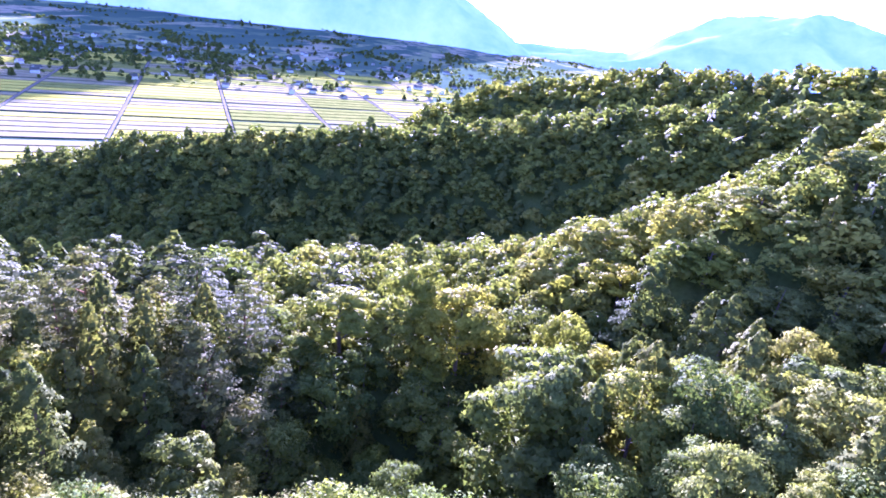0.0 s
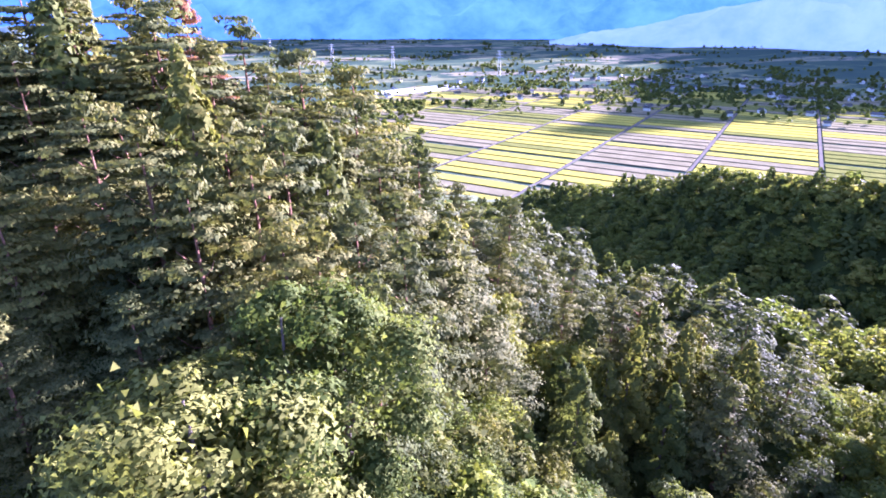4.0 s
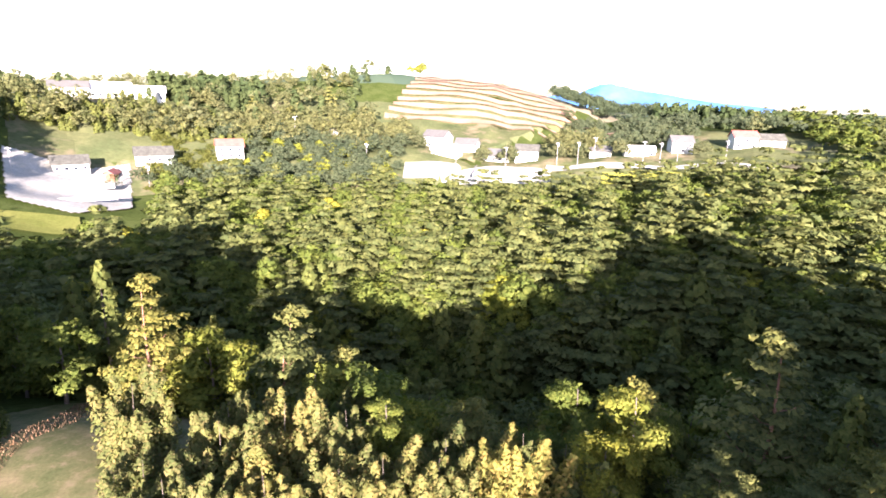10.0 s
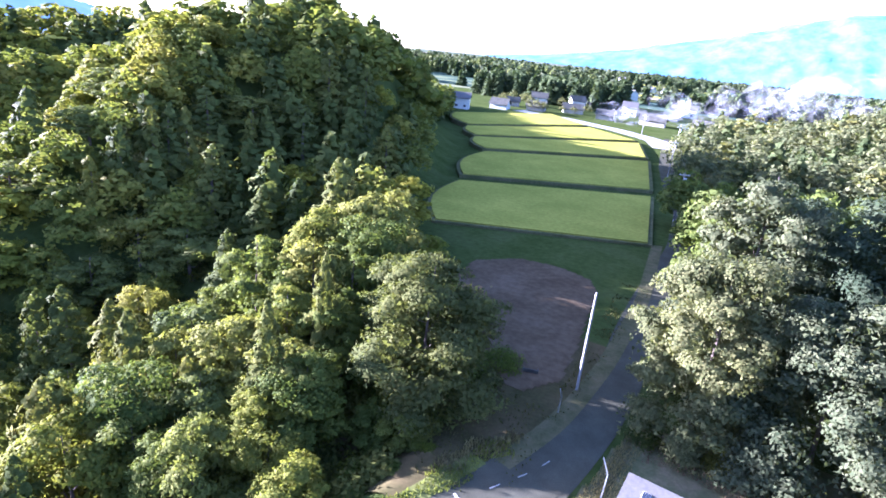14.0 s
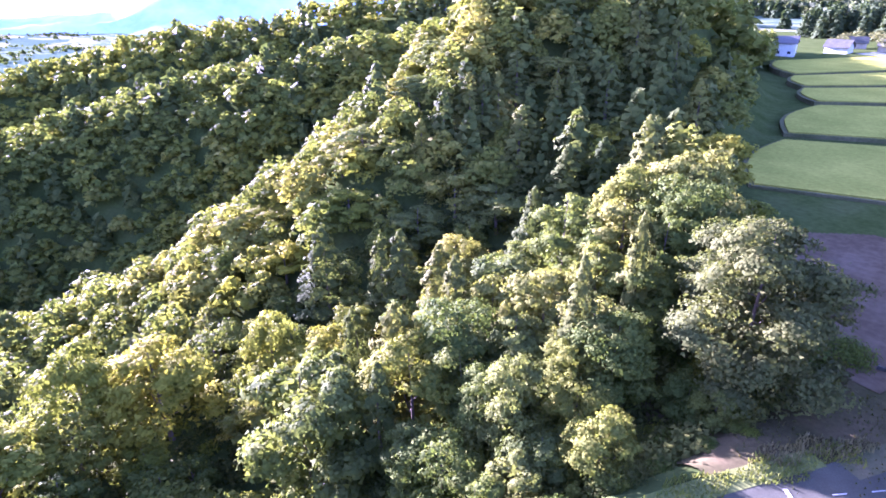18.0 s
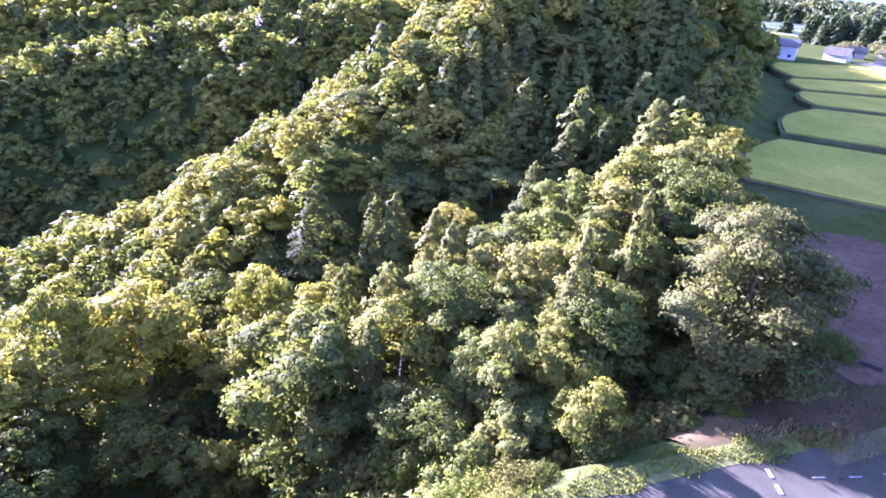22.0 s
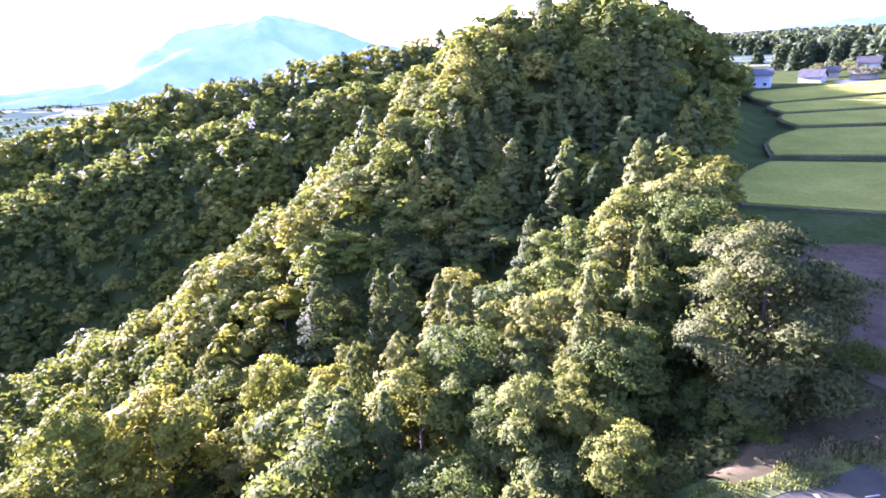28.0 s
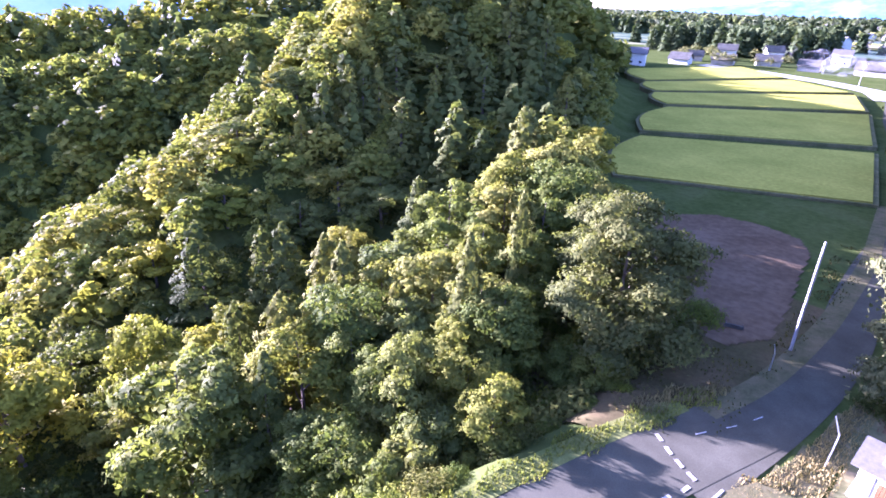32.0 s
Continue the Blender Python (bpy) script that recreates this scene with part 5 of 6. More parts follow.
# ---- poles and wires ----
def utility_pole(x, y, h, label="weathered concrete utility pole", arm=True, turn=0.0, z=None):
    ob = tagged(empty("utility_pole", x, y, land_at(x, y) if z is None else z, turn), label, "utility pole")
    part("shaft", rod((0, 0, -0.4), (0, 0, h), 0.12, 0.08, 10), CONCRETE, ob)
    if arm:
        part("crossarm", box(-0.9, 0.9, -0.06, 0.06, h - 0.75, h - 0.63, 0.01), METAL, ob)
        for k in (-0.75, -0.25, 0.25, 0.75):
            part("insulator", rod((k, 0, h - 0.63), (k, 0, h - 0.4), 0.06, 0.04, 8), PAINT, ob)
        part("transformer", rod((0.32, 0, h - 2.0), (0.32, 0, h - 1.2), 0.22, 0.22, 12), METAL, ob)
    return ob


def wire(a, b, sag, label="thin black overhead wire"):
    cu = bpy.data.curves.new("wire", "CURVE")
    cu.dimensions, cu.bevel_depth = "3D", 0.018
    sp = cu.splines.new("POLY")
    sp.points.add(12)
    for i, p in enumerate(sp.points):
        u = i / 12
        q = Vector(a).lerp(Vector(b), u)
        p.co = (q.x, q.y, q.z - 4 * sag * u * (1 - u), 1)
    cu.materials.append(ROOF_DARK)
    return tagged(new("wire", cu), label, "wire")


utility_pole(-11.8, 36.1, 9.0, "tall pale utility pole beside the lane", False)
POLES = [(-16.5, 102), (-27, 150), (-24, 172), (-34, 196), (-52, 225)]
for x, y in POLES:
    utility_pole(x, y, 9.5, turn=20)
for (x0, y0), (x1, y1) in zip(POLES, POLES[1:]):
    for off in (-0.75, 0.75):
        wire((x0 + off, y0, land_at(x0, y0) + 9.1), (x1 + off, y1, land_at(x1, y1) + 9.1), 0.5)


def slim_pole(x, y, h, lean):
    ob = tagged(empty("marker_pole", x, y, land_at(x, y)), "thin bent metal pole beside the hut", "pole")
    part("shaft", rod((0, 0, -0.2), (0.1 * lean, 0, h * 0.7), 0.045, 0.04), METAL, ob)
    part("tip", rod((0.1 * lean, 0, h * 0.69), (-0.35 * lean, 0, h), 0.04, 0.03), METAL, ob)


slim_pole(-6.3, 24.6, 3.4, 1)
slim_pole(-11.9, 32, 2.2, 0.4)


def sluice(x, y):
    ob = tagged(empty("sluice_board", x, y, land_at(x, y) + 0.1, 20), "low dark board at the edge of the bare field", "board")
    part("board", box(-0.7, 0.7, -0.08, 0.08, -0.1, 0.3, 0.01), ROOF_DARK, ob)
    for k in (-0.62, 0.62):
        part("stake", box(k - 0.04, k + 0.04, 0.08, 0.16, -0.1, 0.42, 0.005), BARK, ob)


sluice(-16, 36)


# ---- rice terraces in the valley ----
def terrace(corners, z, mat, label, crop="ripening rice"):
    """A field between four corners (near west, near east, far east, far west), rounded at the west."""
    ob = tagged(empty("rice_terrace", corners[0][0], corners[0][1], 0), label, "rice field", "rice terraces in the valley")
    (ax, ay), (bx, by), (cx, cy), (dx, dy) = corners
    n, ring = 12, []
    for i in range(n + 1):
        u = i / n
        ring.append((ax + (bx - ax) * u, ay + (by - ay) * u))
    for i in range(n + 1):
        u = i / n
        ring.append((cx + (dx - cx) * u, cy + (dy - cy) * u))
    bulge = 0.10 * math.hypot(dx - ax, dy - ay)
    for i in range(1, 6):
        u = i / 6
        nx, ny = (ay - dy), (dx - ax)
        l = math.hypot(nx, ny)
        k = bulge * math.sin(math.pi * u)
        ring.append((dx + (ax - dx) * u + nx / l * k, dy + (ay - dy) * u + ny / l * k))
    mx, my = sum(p[0] for p in ring) / len(ring), sum(p[1] for p in ring) / len(ring)
    for name, grow, z0, z1, m in (("bund", 1.02, -0.6, z + 0.16, BUND), ("crop", 0.985, z, z + 0.40, mat)):
        bm = bmesh.new()
        up = [bm.verts.new((mx + (x - mx) * grow, my + (y - my) * grow, z1)) for x, y in ring]
        down = [bm.verts.new((mx + (x - mx) * grow, my + (y - my) * grow, z0)) for x, y in ring]
        bm.faces.new(up)
        for i in range(len(up)):
            j = (i + 1) % len(up)
            bm.faces.new((down[i], down[j], up[j], up[i]))
        p = part(name, bm, m, ob, crop if name == "crop" else "dark grassy bund")
        p.matrix_parent_inverse = Matrix.Translation((-ax, -ay, 0))


lawn("bare_field", [(-15.2, 33), (-13.4, 36.5), (-14.3, 44), (-15.9, 52), (-16.8, 58), (-19, 61.8), (-24, 63.2), (-29, 62), (-33, 57), (-32, 46), (-26, 36), (-20, 32.5)], DIRT, "bare brown field below the rice terraces", 0.11, 0.35)
for k, quad in enumerate(([(-46, 67), (-16.5, 83), (-24, 118.5), (-58, 95)], [(-60, 99.5), (-25.5, 124), (-35.5, 166), (-71, 131)], [(-73, 134), (-37, 169.5), (-47, 202), (-85, 150)],
                          [(-86, 152.5), (-49, 205), (-72, 224), (-98, 168)], [(-99, 171), (-75, 227), (-100, 252), (-121, 198)])):
    terrace(quad, 0.25 + 0.3 * k, RICE, "ripening yellow-green rice on a valley terrace")


# ---- houses ----
# plaster in a greyer tone that stands in for walls in shade
GREY_WALL = surface("grey_wall", [(0.3, (0.22, 0.21, 0.165)), (0.7, (0.33, 0.32, 0.26))], 0.5, bump=0.05)


def house(x, y, turn, w, d, h, wall=None, roof=None, label="white house with a dark tiled roof", z=None, windows=True, group=""):
    """Walls, a gabled roof with eaves, windows and a door."""
    ob = tagged(empty("house", x, y, (land_at(x, y) if z is None else z), turn), label, "house", group)
    body = part("wall", box(-w / 2, w / 2, -d / 2, d / 2, -1.0, h), wall or PLASTER, ob)
    rise, o = d * 0.36, 0.6
    bm = bmesh.new()
    prof = [(-d / 2 - o, h - 0.25), (0, h + rise), (d / 2 + o, h - 0.25), (d / 2 + o, h - 0.05), (0, h + rise + 0.22), (-d / 2 - o, h - 0.05)]
    a = [bm.verts.new((-w / 2 - o, yy, zz)) for yy, zz in prof]
    b = [bm.verts.new((w / 2 + o, yy, zz)) for yy, zz in prof]
    for i in range(6):
        bm.faces.new((a[i], a[(i + 1) % 6], b[(i + 1) % 6], b[i]))
    for s in (a, b):
        bm.faces.new((s[0], s[1], s[4], s[5]))
        bm.faces.new((s[1], s[2], s[3], s[4]))
    part("roof", bm, roof or ROOF_DARK, ob)
    for xx in (-w / 2 + 0.05, w / 2 - 0.05):
        bm = bmesh.new()
        bm.faces.new([bm.verts.new(p) for p in ((xx, -d / 2, h - 0.02), (xx, d / 2, h - 0.02), (xx, 0, h + rise - 0.02))])
        part("gable", bm, wall or PLASTER, ob)
    if windows:
        for s in (-1, 1):
            for fl in range(int(h // 2.7)):
                for k in range(max(2, int(w // 3))):
                    xx = -w / 2 + (k + 0.5) * w / max(2, int(w // 3))
                    win = part("window", box(xx - 0.75, xx + 0.75, s * d / 2 - 0.06, s * d / 2 + 0.06, 0.9 + fl * 2.7, 2.1 + fl * 2.7), PAINT, ob)
                    part("pane", box(xx - 0.65, xx + 0.65, s * d / 2 - 0.075, s * d / 2 + 0.075, 1.0 + fl * 2.7, 2.0 + fl * 2.7), GLASS_DARK, win)
    return ob


for x, y, t, w, d, h, r, l in ((-137, 231, 25, 9, 7, 5.6, ROOF_GREY, "white two-storey house at the edge of the rice"), (-130, 258, 10, 10, 8, 3.0, ROOF_DARK, "low farmhouse with a dark roof"), (-136, 282, 30, 11, 7, 3.0, ROOF_DARK, "low farmhouse with a dark roof"),
                               (-118, 276, 15, 11, 7, 3.0, ROOF_DARK, "low farmhouse with a dark roof"), (-128, 303, 20, 10, 8, 5.6, ROOF_DARK, "two-storey house with a dark brown roof"), (-104, 292, 25, 12, 8, 3.0, ROOF_DARK, "low farmhouse with a dark roof"),
                               (-111, 318, 35, 9, 8, 5.6, ROOF_DARK, "two-storey house with a dark roof"), (-84, 284, 10, 10, 7, 3.0, ROOF_DARK, "dark roofed house beside the smoke"),
                               (-62, 290, 5, 14, 9, 3.2, ROOF_DARK, "long house with a dark roof in the smoke"), (-40, 300, 0, 11, 8, 3.0, ROOF_DARK, "low farmhouse with a dark roof"), (-84, 330, 10, 9, 8, 5.5, ROOF_GREY, "white two-storey house among far fields"),
                               (-60, 380, 0, 10, 8, 5.5, ROOF_DARK, "white house with a dark roof far off")):
    house(x, y, t, w * 0.85, d * 0.9, h - 0.6, GREY_WALL if y > 265 and h < 4 else None, r, l, group="village houses at the end of the valley")


def smoke():
    m, nt, b = material("smoke", 1.0)
    b.inputs["Base Color"].default_value = (0.85, 0.87, 0.9, 1)
    b.inputs["Specular IOR Level"].default_value = 0.0
    nt.links.new(ramp(nt, place_noise(nt, 0.07, 6.0, 0.7), [(0.45, (0, 0, 0)), (0.80, (0.12, 0.12, 0.12))]), b.inputs["Alpha"])
    rng = np.random.default_rng(4)
    ob = tagged(empty("smoke", -75, 275, 1), "drifting white smoke from a field fire", "smoke")
    for i in range(11):
        u = i / 10
        bm = bmesh.new()
        bmesh.ops.create_icosphere(bm, subdivisions=3, radius=1)
        s = Vector((6 + 12 * u, 5 + 6 * u, 3.5 + 7 * u))
        for v in bm.verts:
            v.co *= 1 + 0.45 * noise.noise(v.co * 1.7 + Vector((i * 7, 0, 0)))
            v.co = Vector((v.co.x * s.x, v.co.y * s.y, v.co.z * s.z))
        p = part("puff", bm, m, ob)
        p.visible_shadow = False
        p.matrix_world = pose(-90 + 112 * u + rng.normal(0, 3), 270 + 40 * u + rng.normal(0, 4), 5 + 22 * u ** 1.6 + rng.normal(0, 2))


smoke()


# ---- the plateau in the east: terraces, houses, yards ----
def terraces_east():
    ob = tagged(empty("terraced_field", 400, 80, 0), "terraced hillside of bare brown beds", "field")
    for k in range(10):
        r, a0, a1 = 352 + 12 * k, -71.5 - 0.4 * k, -95 + 1.0 * k
        line = [(-math.sin(radians(a)) * r, math.cos(radians(a)) * r) for a in np.linspace(a0, a1, 14)]
        ribbon("terrace_bed", line, 7.5, TERRACE, 0.9, "", step=6, parent=ob)
        ribbon("terrace_bank", [(x * 0.987, y * 0.987) for x, y in line], 2.2, BUND, 0.5, "dark grassy bank", step=6, parent=ob)


TERRACE = surface("terrace_soil", [(0.3, (0.20, 0.13, 0.08)), (0.7, (0.29, 0.20, 0.13))], 0.08, fine=10)
terraces_east()


def polar(az, r):
    return -math.sin(radians(az)) * r, math.cos(radians(az)) * r


PLATEAU = surface("plateau_grass", [(0.3, (0.05, 0.065, 0.025)), (0.7, (0.105, 0.11, 0.045))], 0.05, fine=12, second=((0.15, 0.125, 0.07), 0.03, 0.55))
for k in range(6):
    ribbon("plateau_meadow", [polar(a, 245 + 24 * k) for a in range(-40, -114, -3)], 25, PLATEAU, 0.35 + 0.02 * k, "weedy grass and gardens of the plateau", "meadow", step=5)
ribbon("yard_east", [polar(a, 262) for a in (-73.8, -77, -81, -85, -88.6)], 18, PALE_PAVE, 0.9, "pale concrete yard and road on the plateau")
ribbon("road_east", [polar(a, 272) for a in (-88, -94, -100, -108)], 6, PALE_PAVE, 1.0, "pale road along the plateau")
ribbon("field_east", [polar(a, 258) for a in (-93.5, -96, -99, -102.5)], 14, RICE, 0.9, "narrow golden rice field on the plateau", "rice field")
lawn("yard_north_east", [polar(-39.5, 206), polar(-39.5, 262), polar(-44, 258), polar(-48.5, 262), polar(-48.5, 212), polar(-44, 200)], PALE_PAVE, "pale sunlit yard before the farmhouses", 0.8, 0.9)
ribbon("lawn_north_east", [polar(a, 190) for a in (-37.5, -41, -44.5)], 14, RICE_GREEN, 0.9, "green paddy below the yard", "rice field")
for az, r, t, w, d, h, wl, rf, l in ((-44, 282, -38, 12, 8, 3.2, None, ROOF_DARK, "farmhouse with a dark gabled roof"), (-50.5, 290, -46, 14, 9, 3.2, None, ROOF_DARK, "farmhouse with a dark gabled roof"),
                                     (-57, 296, -50, 11, 8, 5.6, None, ROOF_RED, "house with a reddish roof among trees"), (-47, 276, 30, 9, 4, 2.4, WOOD, ROOF_RED, "low brown shed in the yard"),
                                     (-44.5, 352, -44, 16, 8, 4.0, None, ROOF_GREY, "long white shed on the rise"), (-47.5, 354, -47, 18, 9, 4.2, None, PAINT, "long white shed on the rise"), (-50.5, 354, -50, 14, 8, 4.2, None, PAINT, "long white shed on the rise"),
                                     (-77, 325, 70, 13, 9, 5.6, None, ROOF_GREY, "white house on the plateau"), (-80, 322, 85, 11, 8, 3.2, None, ROOF_GREY, "grey roofed house on the plateau"), (-78, 312, 80, 14, 7, 3.0, None, PAINT, "low white house on the plateau"),
                                     (-83, 318, 95, 13, 9, 3.2, None, ROOF_GREY, "house with a lilac grey roof"), (-86, 315, 90, 11, 8, 5.6, None, ROOF_DARK, "house beside the yard"), (-93, 318, 90, 10, 7, 3.0, None, ROOF_GREY, "low house behind poles"),
                                     (-96.5, 322, 95, 14, 6, 3.0, None, PAINT, "long white shed on the plateau"), (-100, 330, 100, 10, 8, 5.6, None, ROOF_GREY, "house at the foot of the wood"), (-67, 338, 60, 8, 6, 3.0, None, PAINT, "small white hut on the slope"),
                                     (-105, 345, 100, 11, 8, 5.5, None, ROOF_RED, "house with a red roof"), (-107, 350, 100, 12, 8, 3.0, None, ROOF_DARK, "low house with a dark roof")):
    x, y = polar(az, r - 26)
    house(x, y, t, w, d, h, wl, rf, l, group="houses on the plateau")
for az, r, h in ((-70, 296, 10), (-79, 300, 10), (-84, 300, 10), (-89, 306, 11), (-91, 306, 11), (-92.5, 312, 11), (-97, 310, 10), (-98.5, 310, 10), (-100, 312, 10), (-63, 330, 12), (-37.5, 240, 10), (-40, 262, 10), (-50, 268, 9), (-33.5, 200, 12), (-104, 312, 10)):
    x, y = polar(az, r - 28)
    utility_pole(x, y, h, turn=az)


def yard_wall(az, r, length, turn, h, label, mat):
    """A long low wall of blocks under a coping."""
    x, y = polar(az, r)
    ob = tagged(empty("yard_wall", x, y, land_at(x, y) + 0.7, turn), label, "wall")
    n = int(length / 1.8)
    for k in range(n):
        part("block", box(-length / 2 + k * length / n + 0.02, -length / 2 + (k + 1) * length / n - 0.02, -0.15, 0.15, -0.5, h, 0.02), mat, ob)
    part("coping", box(-length / 2 - 0.1, length / 2 + 0.1, -0.22, 0.22, h, h + 0.12, 0.02), CONCRETE, ob)


yard_wall(-44, 214, 26, -44, 1.0, "long low concrete wall along the yard", CONCRETE)
yard_wall(-44.3, 232, 24, -44, 1.2, "pale block wall across the yard", PLASTER)
yard_wall(-45, 246, 18, -46, 1.5, "reddish block wall before the farmhouse", GREY_WALL)
yard_wall(-81, 268, 40, 8, 1.0, "long low wall behind the pale yard", CONCRETE)


def grown(kind, spots, count, seed, name, label, big=1.0):
    wood(name, label, {kind: 1}, spots, count, seed, big)


grown("pine", [(181, 250), (185, 247), (177, 254)], 500, 3, "tall_pines", "tall pines on the rise")
grown("broad", [polar(-74.4, 455), polar(-73.8, 458), polar(-74.9, 452)], 300, 5, "hilltop_trees", "trees on top of the terraced hill")
rng_e = np.random.default_rng(8)
grown("grove", [polar(az, r) for az, r in ((rng_e.uniform(-93, -38), rng_e.uniform(285, 335)) for _ in range(230)) if not -88 < az < -74.5 and not (-53 < az and r > 305)], 420, 6, "garden_trees", "trees between the plateau houses", 0.78)
grown("cedar", [polar(rng_e.uniform(-60, -40), rng_e.uniform(288, 315)) for _ in range(190)], 240, 7, "plantation", "young cedar plantation behind the farmhouses", 0.5)
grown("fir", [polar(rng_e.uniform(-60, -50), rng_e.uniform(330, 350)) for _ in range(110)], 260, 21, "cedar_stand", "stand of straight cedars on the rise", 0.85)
grown("grove", [polar(az, r) for az, r in ((rng_e.uniform(-74, -47), rng_e.uniform(236, 300)) for _ in range(300)) if not (az > -59 and 248 < r < 290) and not (az > -50 and r > 240)], 420, 22, "slope_trees", "broadleaf trees on the slope below the houses", 0.56)
grown("scrub", [polar(rng_e.uniform(-62, -49.5), rng_e.uniform(236, 290)) for _ in range(150)], 300, 27, "garden_shrubs", "low shrubs and weeds of the gardens", 0.75)
grown("gold", [polar(rng_e.uniform(-73, -58), rng_e.uniform(240, 285)) for _ in range(34)], 300, 23, "slope_trees", "yellowing trees on the slope below the houses", 0.8)
grown("grove", [polar(rng_e.uniform(-98, -87.5), rng_e.uniform(425, 500)) for _ in range(150)], 300, 24, "rise_wood", "dark wood on the shoulder of the terraced hill", 0.66)
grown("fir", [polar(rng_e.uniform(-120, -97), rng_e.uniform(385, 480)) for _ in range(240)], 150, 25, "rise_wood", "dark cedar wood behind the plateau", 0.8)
grown("grove", [polar(rng_e.uniform(-122, -95), rng_e.uniform(355, 470)) for _ in range(220)], 260, 26, "rise_wood", "dark wood behind the plateau houses", 0.6)
grown("grove", [polar(rng_e.uniform(-101, -89), rng_e.uniform(312, 400)) for _ in range(190)], 340, 9, "knoll_wood", "dark wooded knoll on the plateau", 0.5)
grown("grove", [polar(az + rng_e.uniform(-0.5, 0.5), r + rng_e.uniform(-3, 3)) for az, r in ((-75, 287), (-81.5, 280), (-84.5, 278), (-89, 285), (-91, 284), (-95, 284), (-102, 292)) for _ in range(4)], 420, 10, "yard_trees", "dark trees beside the yards of the plateau", 0.6)


# ---- the rice plain below, in the south-west ----
PLAIN = -108.0
E1, E2 = Vector((-0.80, -0.60, 0)), Vector((-0.60, 0.80, 0))
LANE_AT = Vector((-170, -350, 0))


def rice_plain():
    ob = tagged(empty("rice_plain", LANE_AT.x, LANE_AT.y, PLAIN), "patchwork of golden and harvested rice fields on the plain", "rice fields", kind="structure")
    rng = np.random.default_rng(12)
    shared = {}
    turn = math.degrees(math.atan2(E1.y, E1.x))
    count, c = 0, 0.5
    for block in range(-5, 9):
        for row in range(-2, 42):
            e1, e2 = row * 21.0 + (row // 5) * 7, block * 106.0 + 53
            p = LANE_AT + E1 * e1 + E2 * e2
            r, az = math.hypot(p.x, p.y), math.degrees(math.atan2(-p.x, p.y)) % 360
            if r < 430 or r > 1250 or az < 104 or az > 172 or land_at(p.x, p.y) > PLAIN + 3:
                continue
            if row % 2 == 0 or rng.uniform() < 0.3:
                c = rng.uniform()
            near = abs(e2 + 20) < 230 and e1 < 420
            kind = ("gold" if c < 0.55 else "stubble" if c < 0.85 else "green") if near else ("gold" if c < 0.30 else "stubble" if c < 0.72 else "green")
            if e2 > 0 and e2 < 106 and e1 < 330:
                kind = "stubble" if c < 0.8 else "gold"
            mat = {"gold": RICE_GOLD, "stubble": STUBBLE, "green": RICE_GREEN}[kind]
            if kind not in shared:
                f = part("field_strip", box(-8.5, 8.5, -50.2, 50.2, 0.0, 0.8, 0.3), mat, ob)
                shared[kind] = f.data
            else:
                f = new("field_strip", shared[kind])
                f.parent = ob
            f.matrix_world = pose(p.x, p.y, PLAIN + 0.3, 0, 0, turn)
            count += 1
    for k in range(-4, 8):
        a = LANE_AT + E2 * (k * 106.0) - E1 * 30
        b = a + E1 * 900
        ribbon("farm_lane", [(a.x, a.y), (b.x, b.y)], 3.2, FARM_TRACK, 0.9, "dusty farm lane", step=12, parent=ob)
    print("fields", count)


rice_plain()


def plain_things():
    rng = np.random.default_rng(15)
    pattern = []
    for w, d, h, rf, wl in ((10, 8, 5.0, ROOF_DARK, None), (12, 8, 3.0, ROOF_DARK, GREY_WALL), (9, 7, 5.0, ROOF_GREY, None), (17, 9, 4.0, ROOF_GREY, None)):
        pattern.append(house(-600, -900, 0, w, d, h, wl, rf, "white farmhouse in the town on the plain", PLAIN, False, "houses on the plain"))
    for i in range(150):
        az, r = rng.normal(135, 13), rng.uniform(900, 1600)
        if rng.uniform() < 0.3:
            az, r = rng.uniform(95, 125), rng.uniform(1000, 1700)
        x, y = polar(az, r)
        copy_thing(pattern[int(rng.choice(4, p=(0.35, 0.3, 0.25, 0.1)))], pose(x, y, max(PLAIN, land_at(x, y)), 0, 0, rng.uniform(0, 180)))
    for x, y, t, w, d in ((-400, -1115, 20, 210, 60), (-900, -1700, 30, 140, 50), (-1100, -1500, 35, 120, 45), (-1500, -1150, 60, 120, 40), (-1750, -500, 70, 200, 60)):
        p = tagged(empty("greenhouse", x, y, PLAIN, t), "long white greenhouse roof on the plain", "greenhouse")
        part("roof", box(-w / 2, w / 2, -d / 2, d / 2, 0, 3.0, 0.8), PAINT, p)
    x, y = [], []
    for i in range(420):
        az, r = rng.uniform(88, 215), rng.uniform(900, 3000) if i % 3 else rng.uniform(1100, 2000)
        cx, cy = polar(az, r)
        n = int(rng.integers(8, 26))
        ang = rng.uniform(0, 3.1)
        s, q = rng.normal(0, 50, n), rng.normal(0, 10, n)
        x += list(cx + s * math.cos(ang) - q * math.sin(ang))
        y += list(cy + s * math.sin(ang) + q * math.cos(ang))
    for _ in range(420):
        cx, cy = polar(rng.normal(135, 14), rng.uniform(900, 1650))
        x.append(cx)
        y.append(cy)
    wood("plain_wood", "strips of wood on the plain", {"broad": 0.8, "cedar": 0.2}, np.stack([x, y], 1), 24, 16, 0.75)
    near = [polar(rng.uniform(160, 182), rng.uniform(560, 1000)) for _ in range(500)]
    wood("riverside_wood", "riverside wood beyond the fields", {"broad": 0.8, "cedar": 0.2}, near, 60, 17)


plain_things()


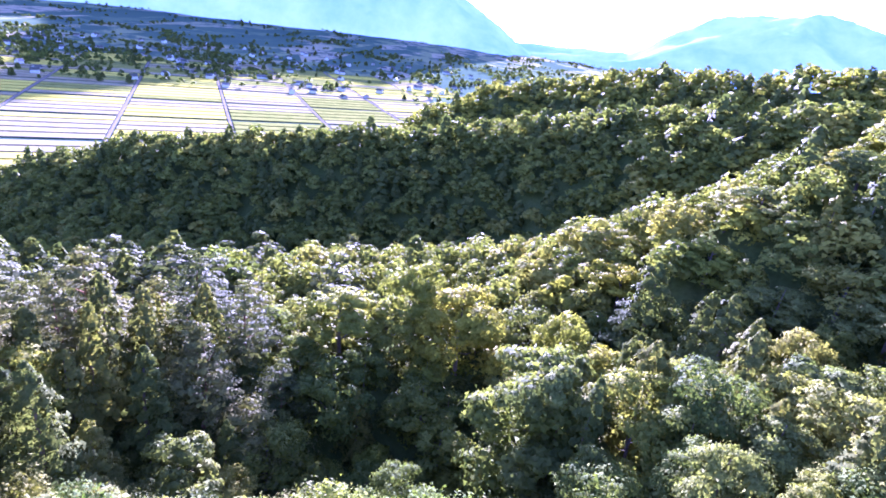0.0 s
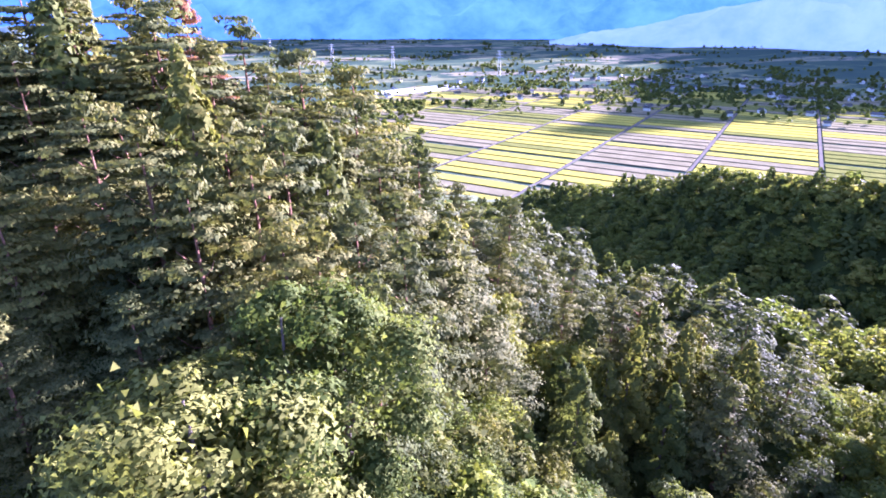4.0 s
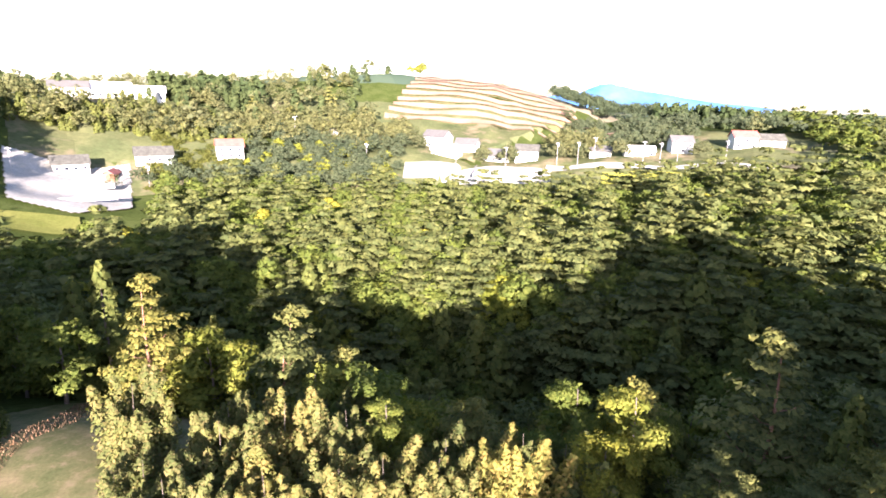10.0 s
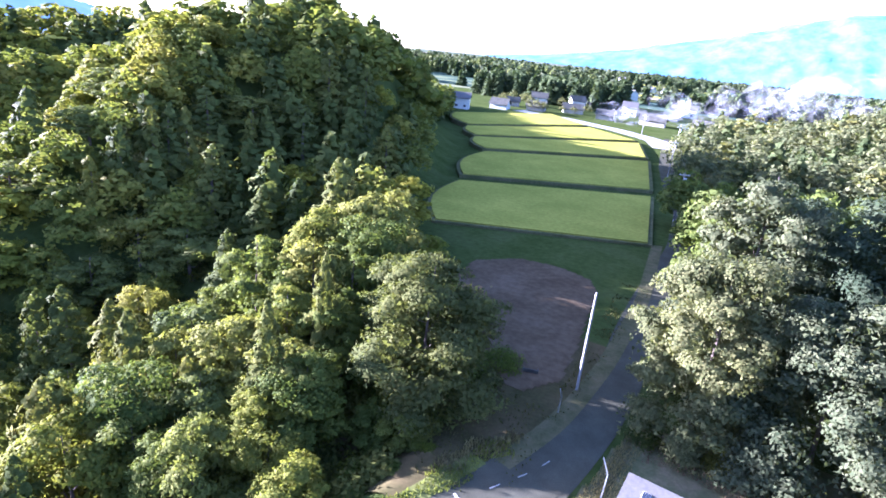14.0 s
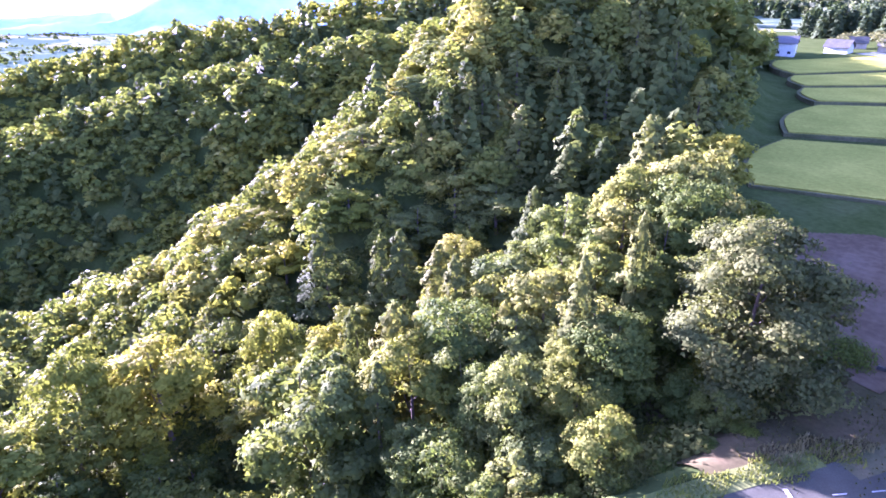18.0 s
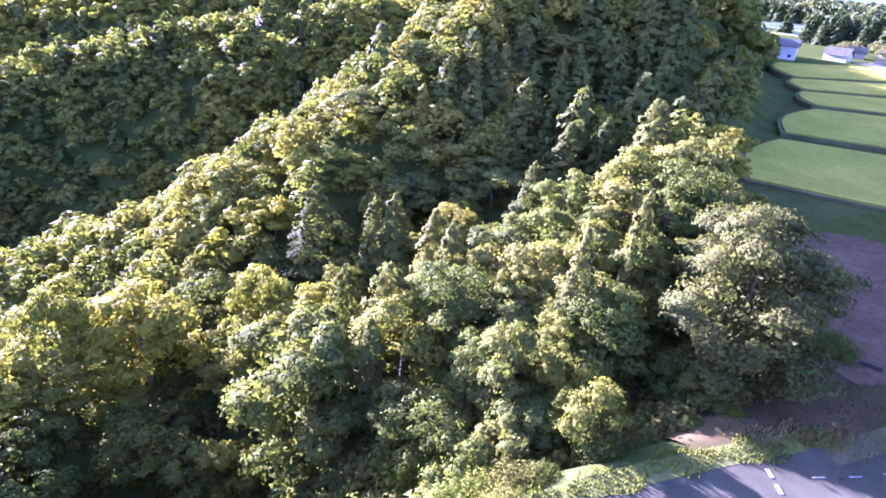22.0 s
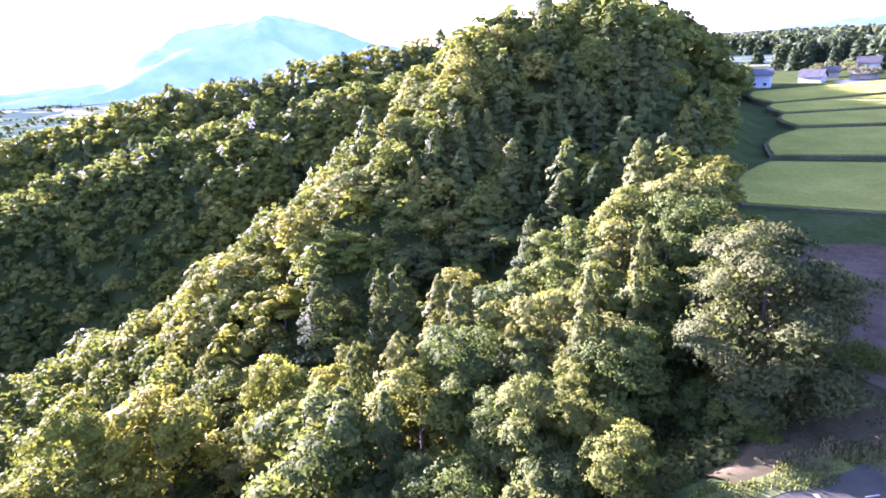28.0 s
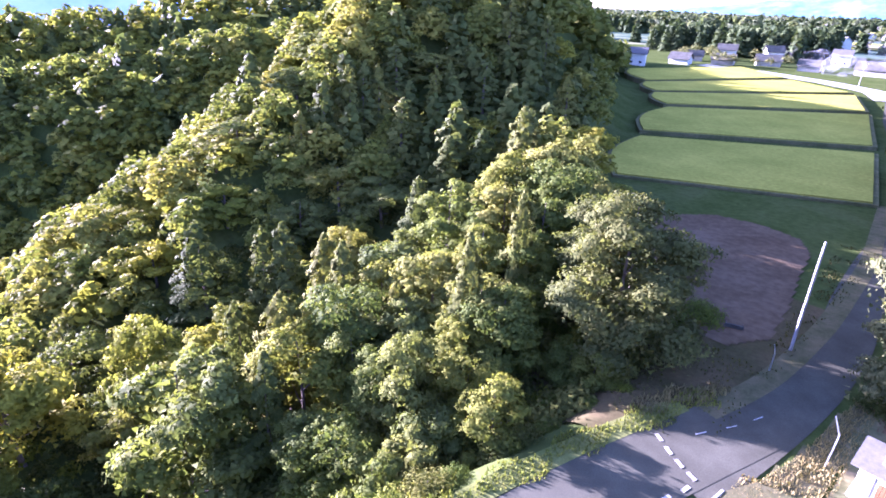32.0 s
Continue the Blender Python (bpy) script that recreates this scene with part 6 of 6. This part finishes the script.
def pylon(az, r, h):
    x, y = polar(az, r)
    ob = tagged(empty("pylon", x, y, max(PLAIN, land_at(x, y)), az), "tall white steel power pylon on the plain", "pylon")
    for sx in (-1, 1):
        for sy in (-1, 1):
            part("leg", rod((sx * 4, sy * 4, 0), (sx * 0.8, sy * 0.8, h), 0.5, 0.35, 6), PAINT, ob)
    for k, w in ((0.72, 9), (0.84, 8), (0.95, 6)):
        part("arm", box(-w, w, -0.5, 0.5, h * k - 0.4, h * k + 0.4), PAINT, ob)


for az, r, h in ((152.6, 1500, 62), (162.8, 1700, 60), (168.5, 1900, 55), (174, 2200, 55)):
    pylon(az, r, h)


# ---- far houses and woods on the plain north of the valley ----
def north_plain():
    rng = np.random.default_rng(41)
    pattern = [house(-200, 700, 0, w, d, h, None, rf, "far white house with a low roof", None, False, "houses far up the valley") for w, d, h, rf in ((11, 8, 5.5, ROOF_DARK), (14, 9, 3.2, ROOF_GREY))]
    for _ in range(46):
        x, y = polar(rng.uniform(-14, 30), rng.uniform(430, 1300))
        copy_thing(pattern[int(rng.integers(0, 2))], pose(x, y, land_at(x, y), 0, 0, rng.uniform(0, 180)))
    spots = []
    for _ in range(90):
        cx, cy = polar(rng.uniform(-30, 45), rng.uniform(420, 1900))
        n = int(rng.integers(10, 30))
        spots += list(zip(cx + rng.normal(0, 45, n), cy + rng.normal(0, 9, n)))
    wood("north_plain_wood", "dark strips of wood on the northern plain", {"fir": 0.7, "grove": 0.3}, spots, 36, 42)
    for k in range(26):
        az, r = rng.uniform(-12, 30), rng.uniform(420, 1500)
        x, y = polar(az, r)
        ob = part("far_field", box(-rng.uniform(15, 45), rng.uniform(15, 45), -12, 12, 0.1, 0.7, 0.2), RICE if k % 2 else RICE_GREEN, None, "pale rice field far up the valley")
        ob.matrix_world = pose(x, y, land_at(x, y), 0, 0, rng.uniform(-15, 15))
        tagged(ob, category="rice field", group="fields far up the valley")


north_plain()
rng_v = np.random.default_rng(88)
grown("grove", [(rng_v.uniform(-150, -90), rng_v.uniform(262, 320)) for _ in range(26)], 260, 89, "village_trees", "garden trees between the village houses", 0.36)
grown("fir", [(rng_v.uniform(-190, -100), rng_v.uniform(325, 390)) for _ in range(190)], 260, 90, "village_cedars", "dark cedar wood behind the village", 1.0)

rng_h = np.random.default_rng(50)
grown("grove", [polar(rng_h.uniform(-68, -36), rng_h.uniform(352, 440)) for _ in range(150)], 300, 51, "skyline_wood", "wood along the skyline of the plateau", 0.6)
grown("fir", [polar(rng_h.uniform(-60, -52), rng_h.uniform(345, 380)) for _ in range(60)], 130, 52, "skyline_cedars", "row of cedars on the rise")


# the patterns that the plants were copied from are no longer wanted
for top in TEMPLATES.values():
    for o in (*top.children_recursive, top):
        bpy.data.objects.remove(o)
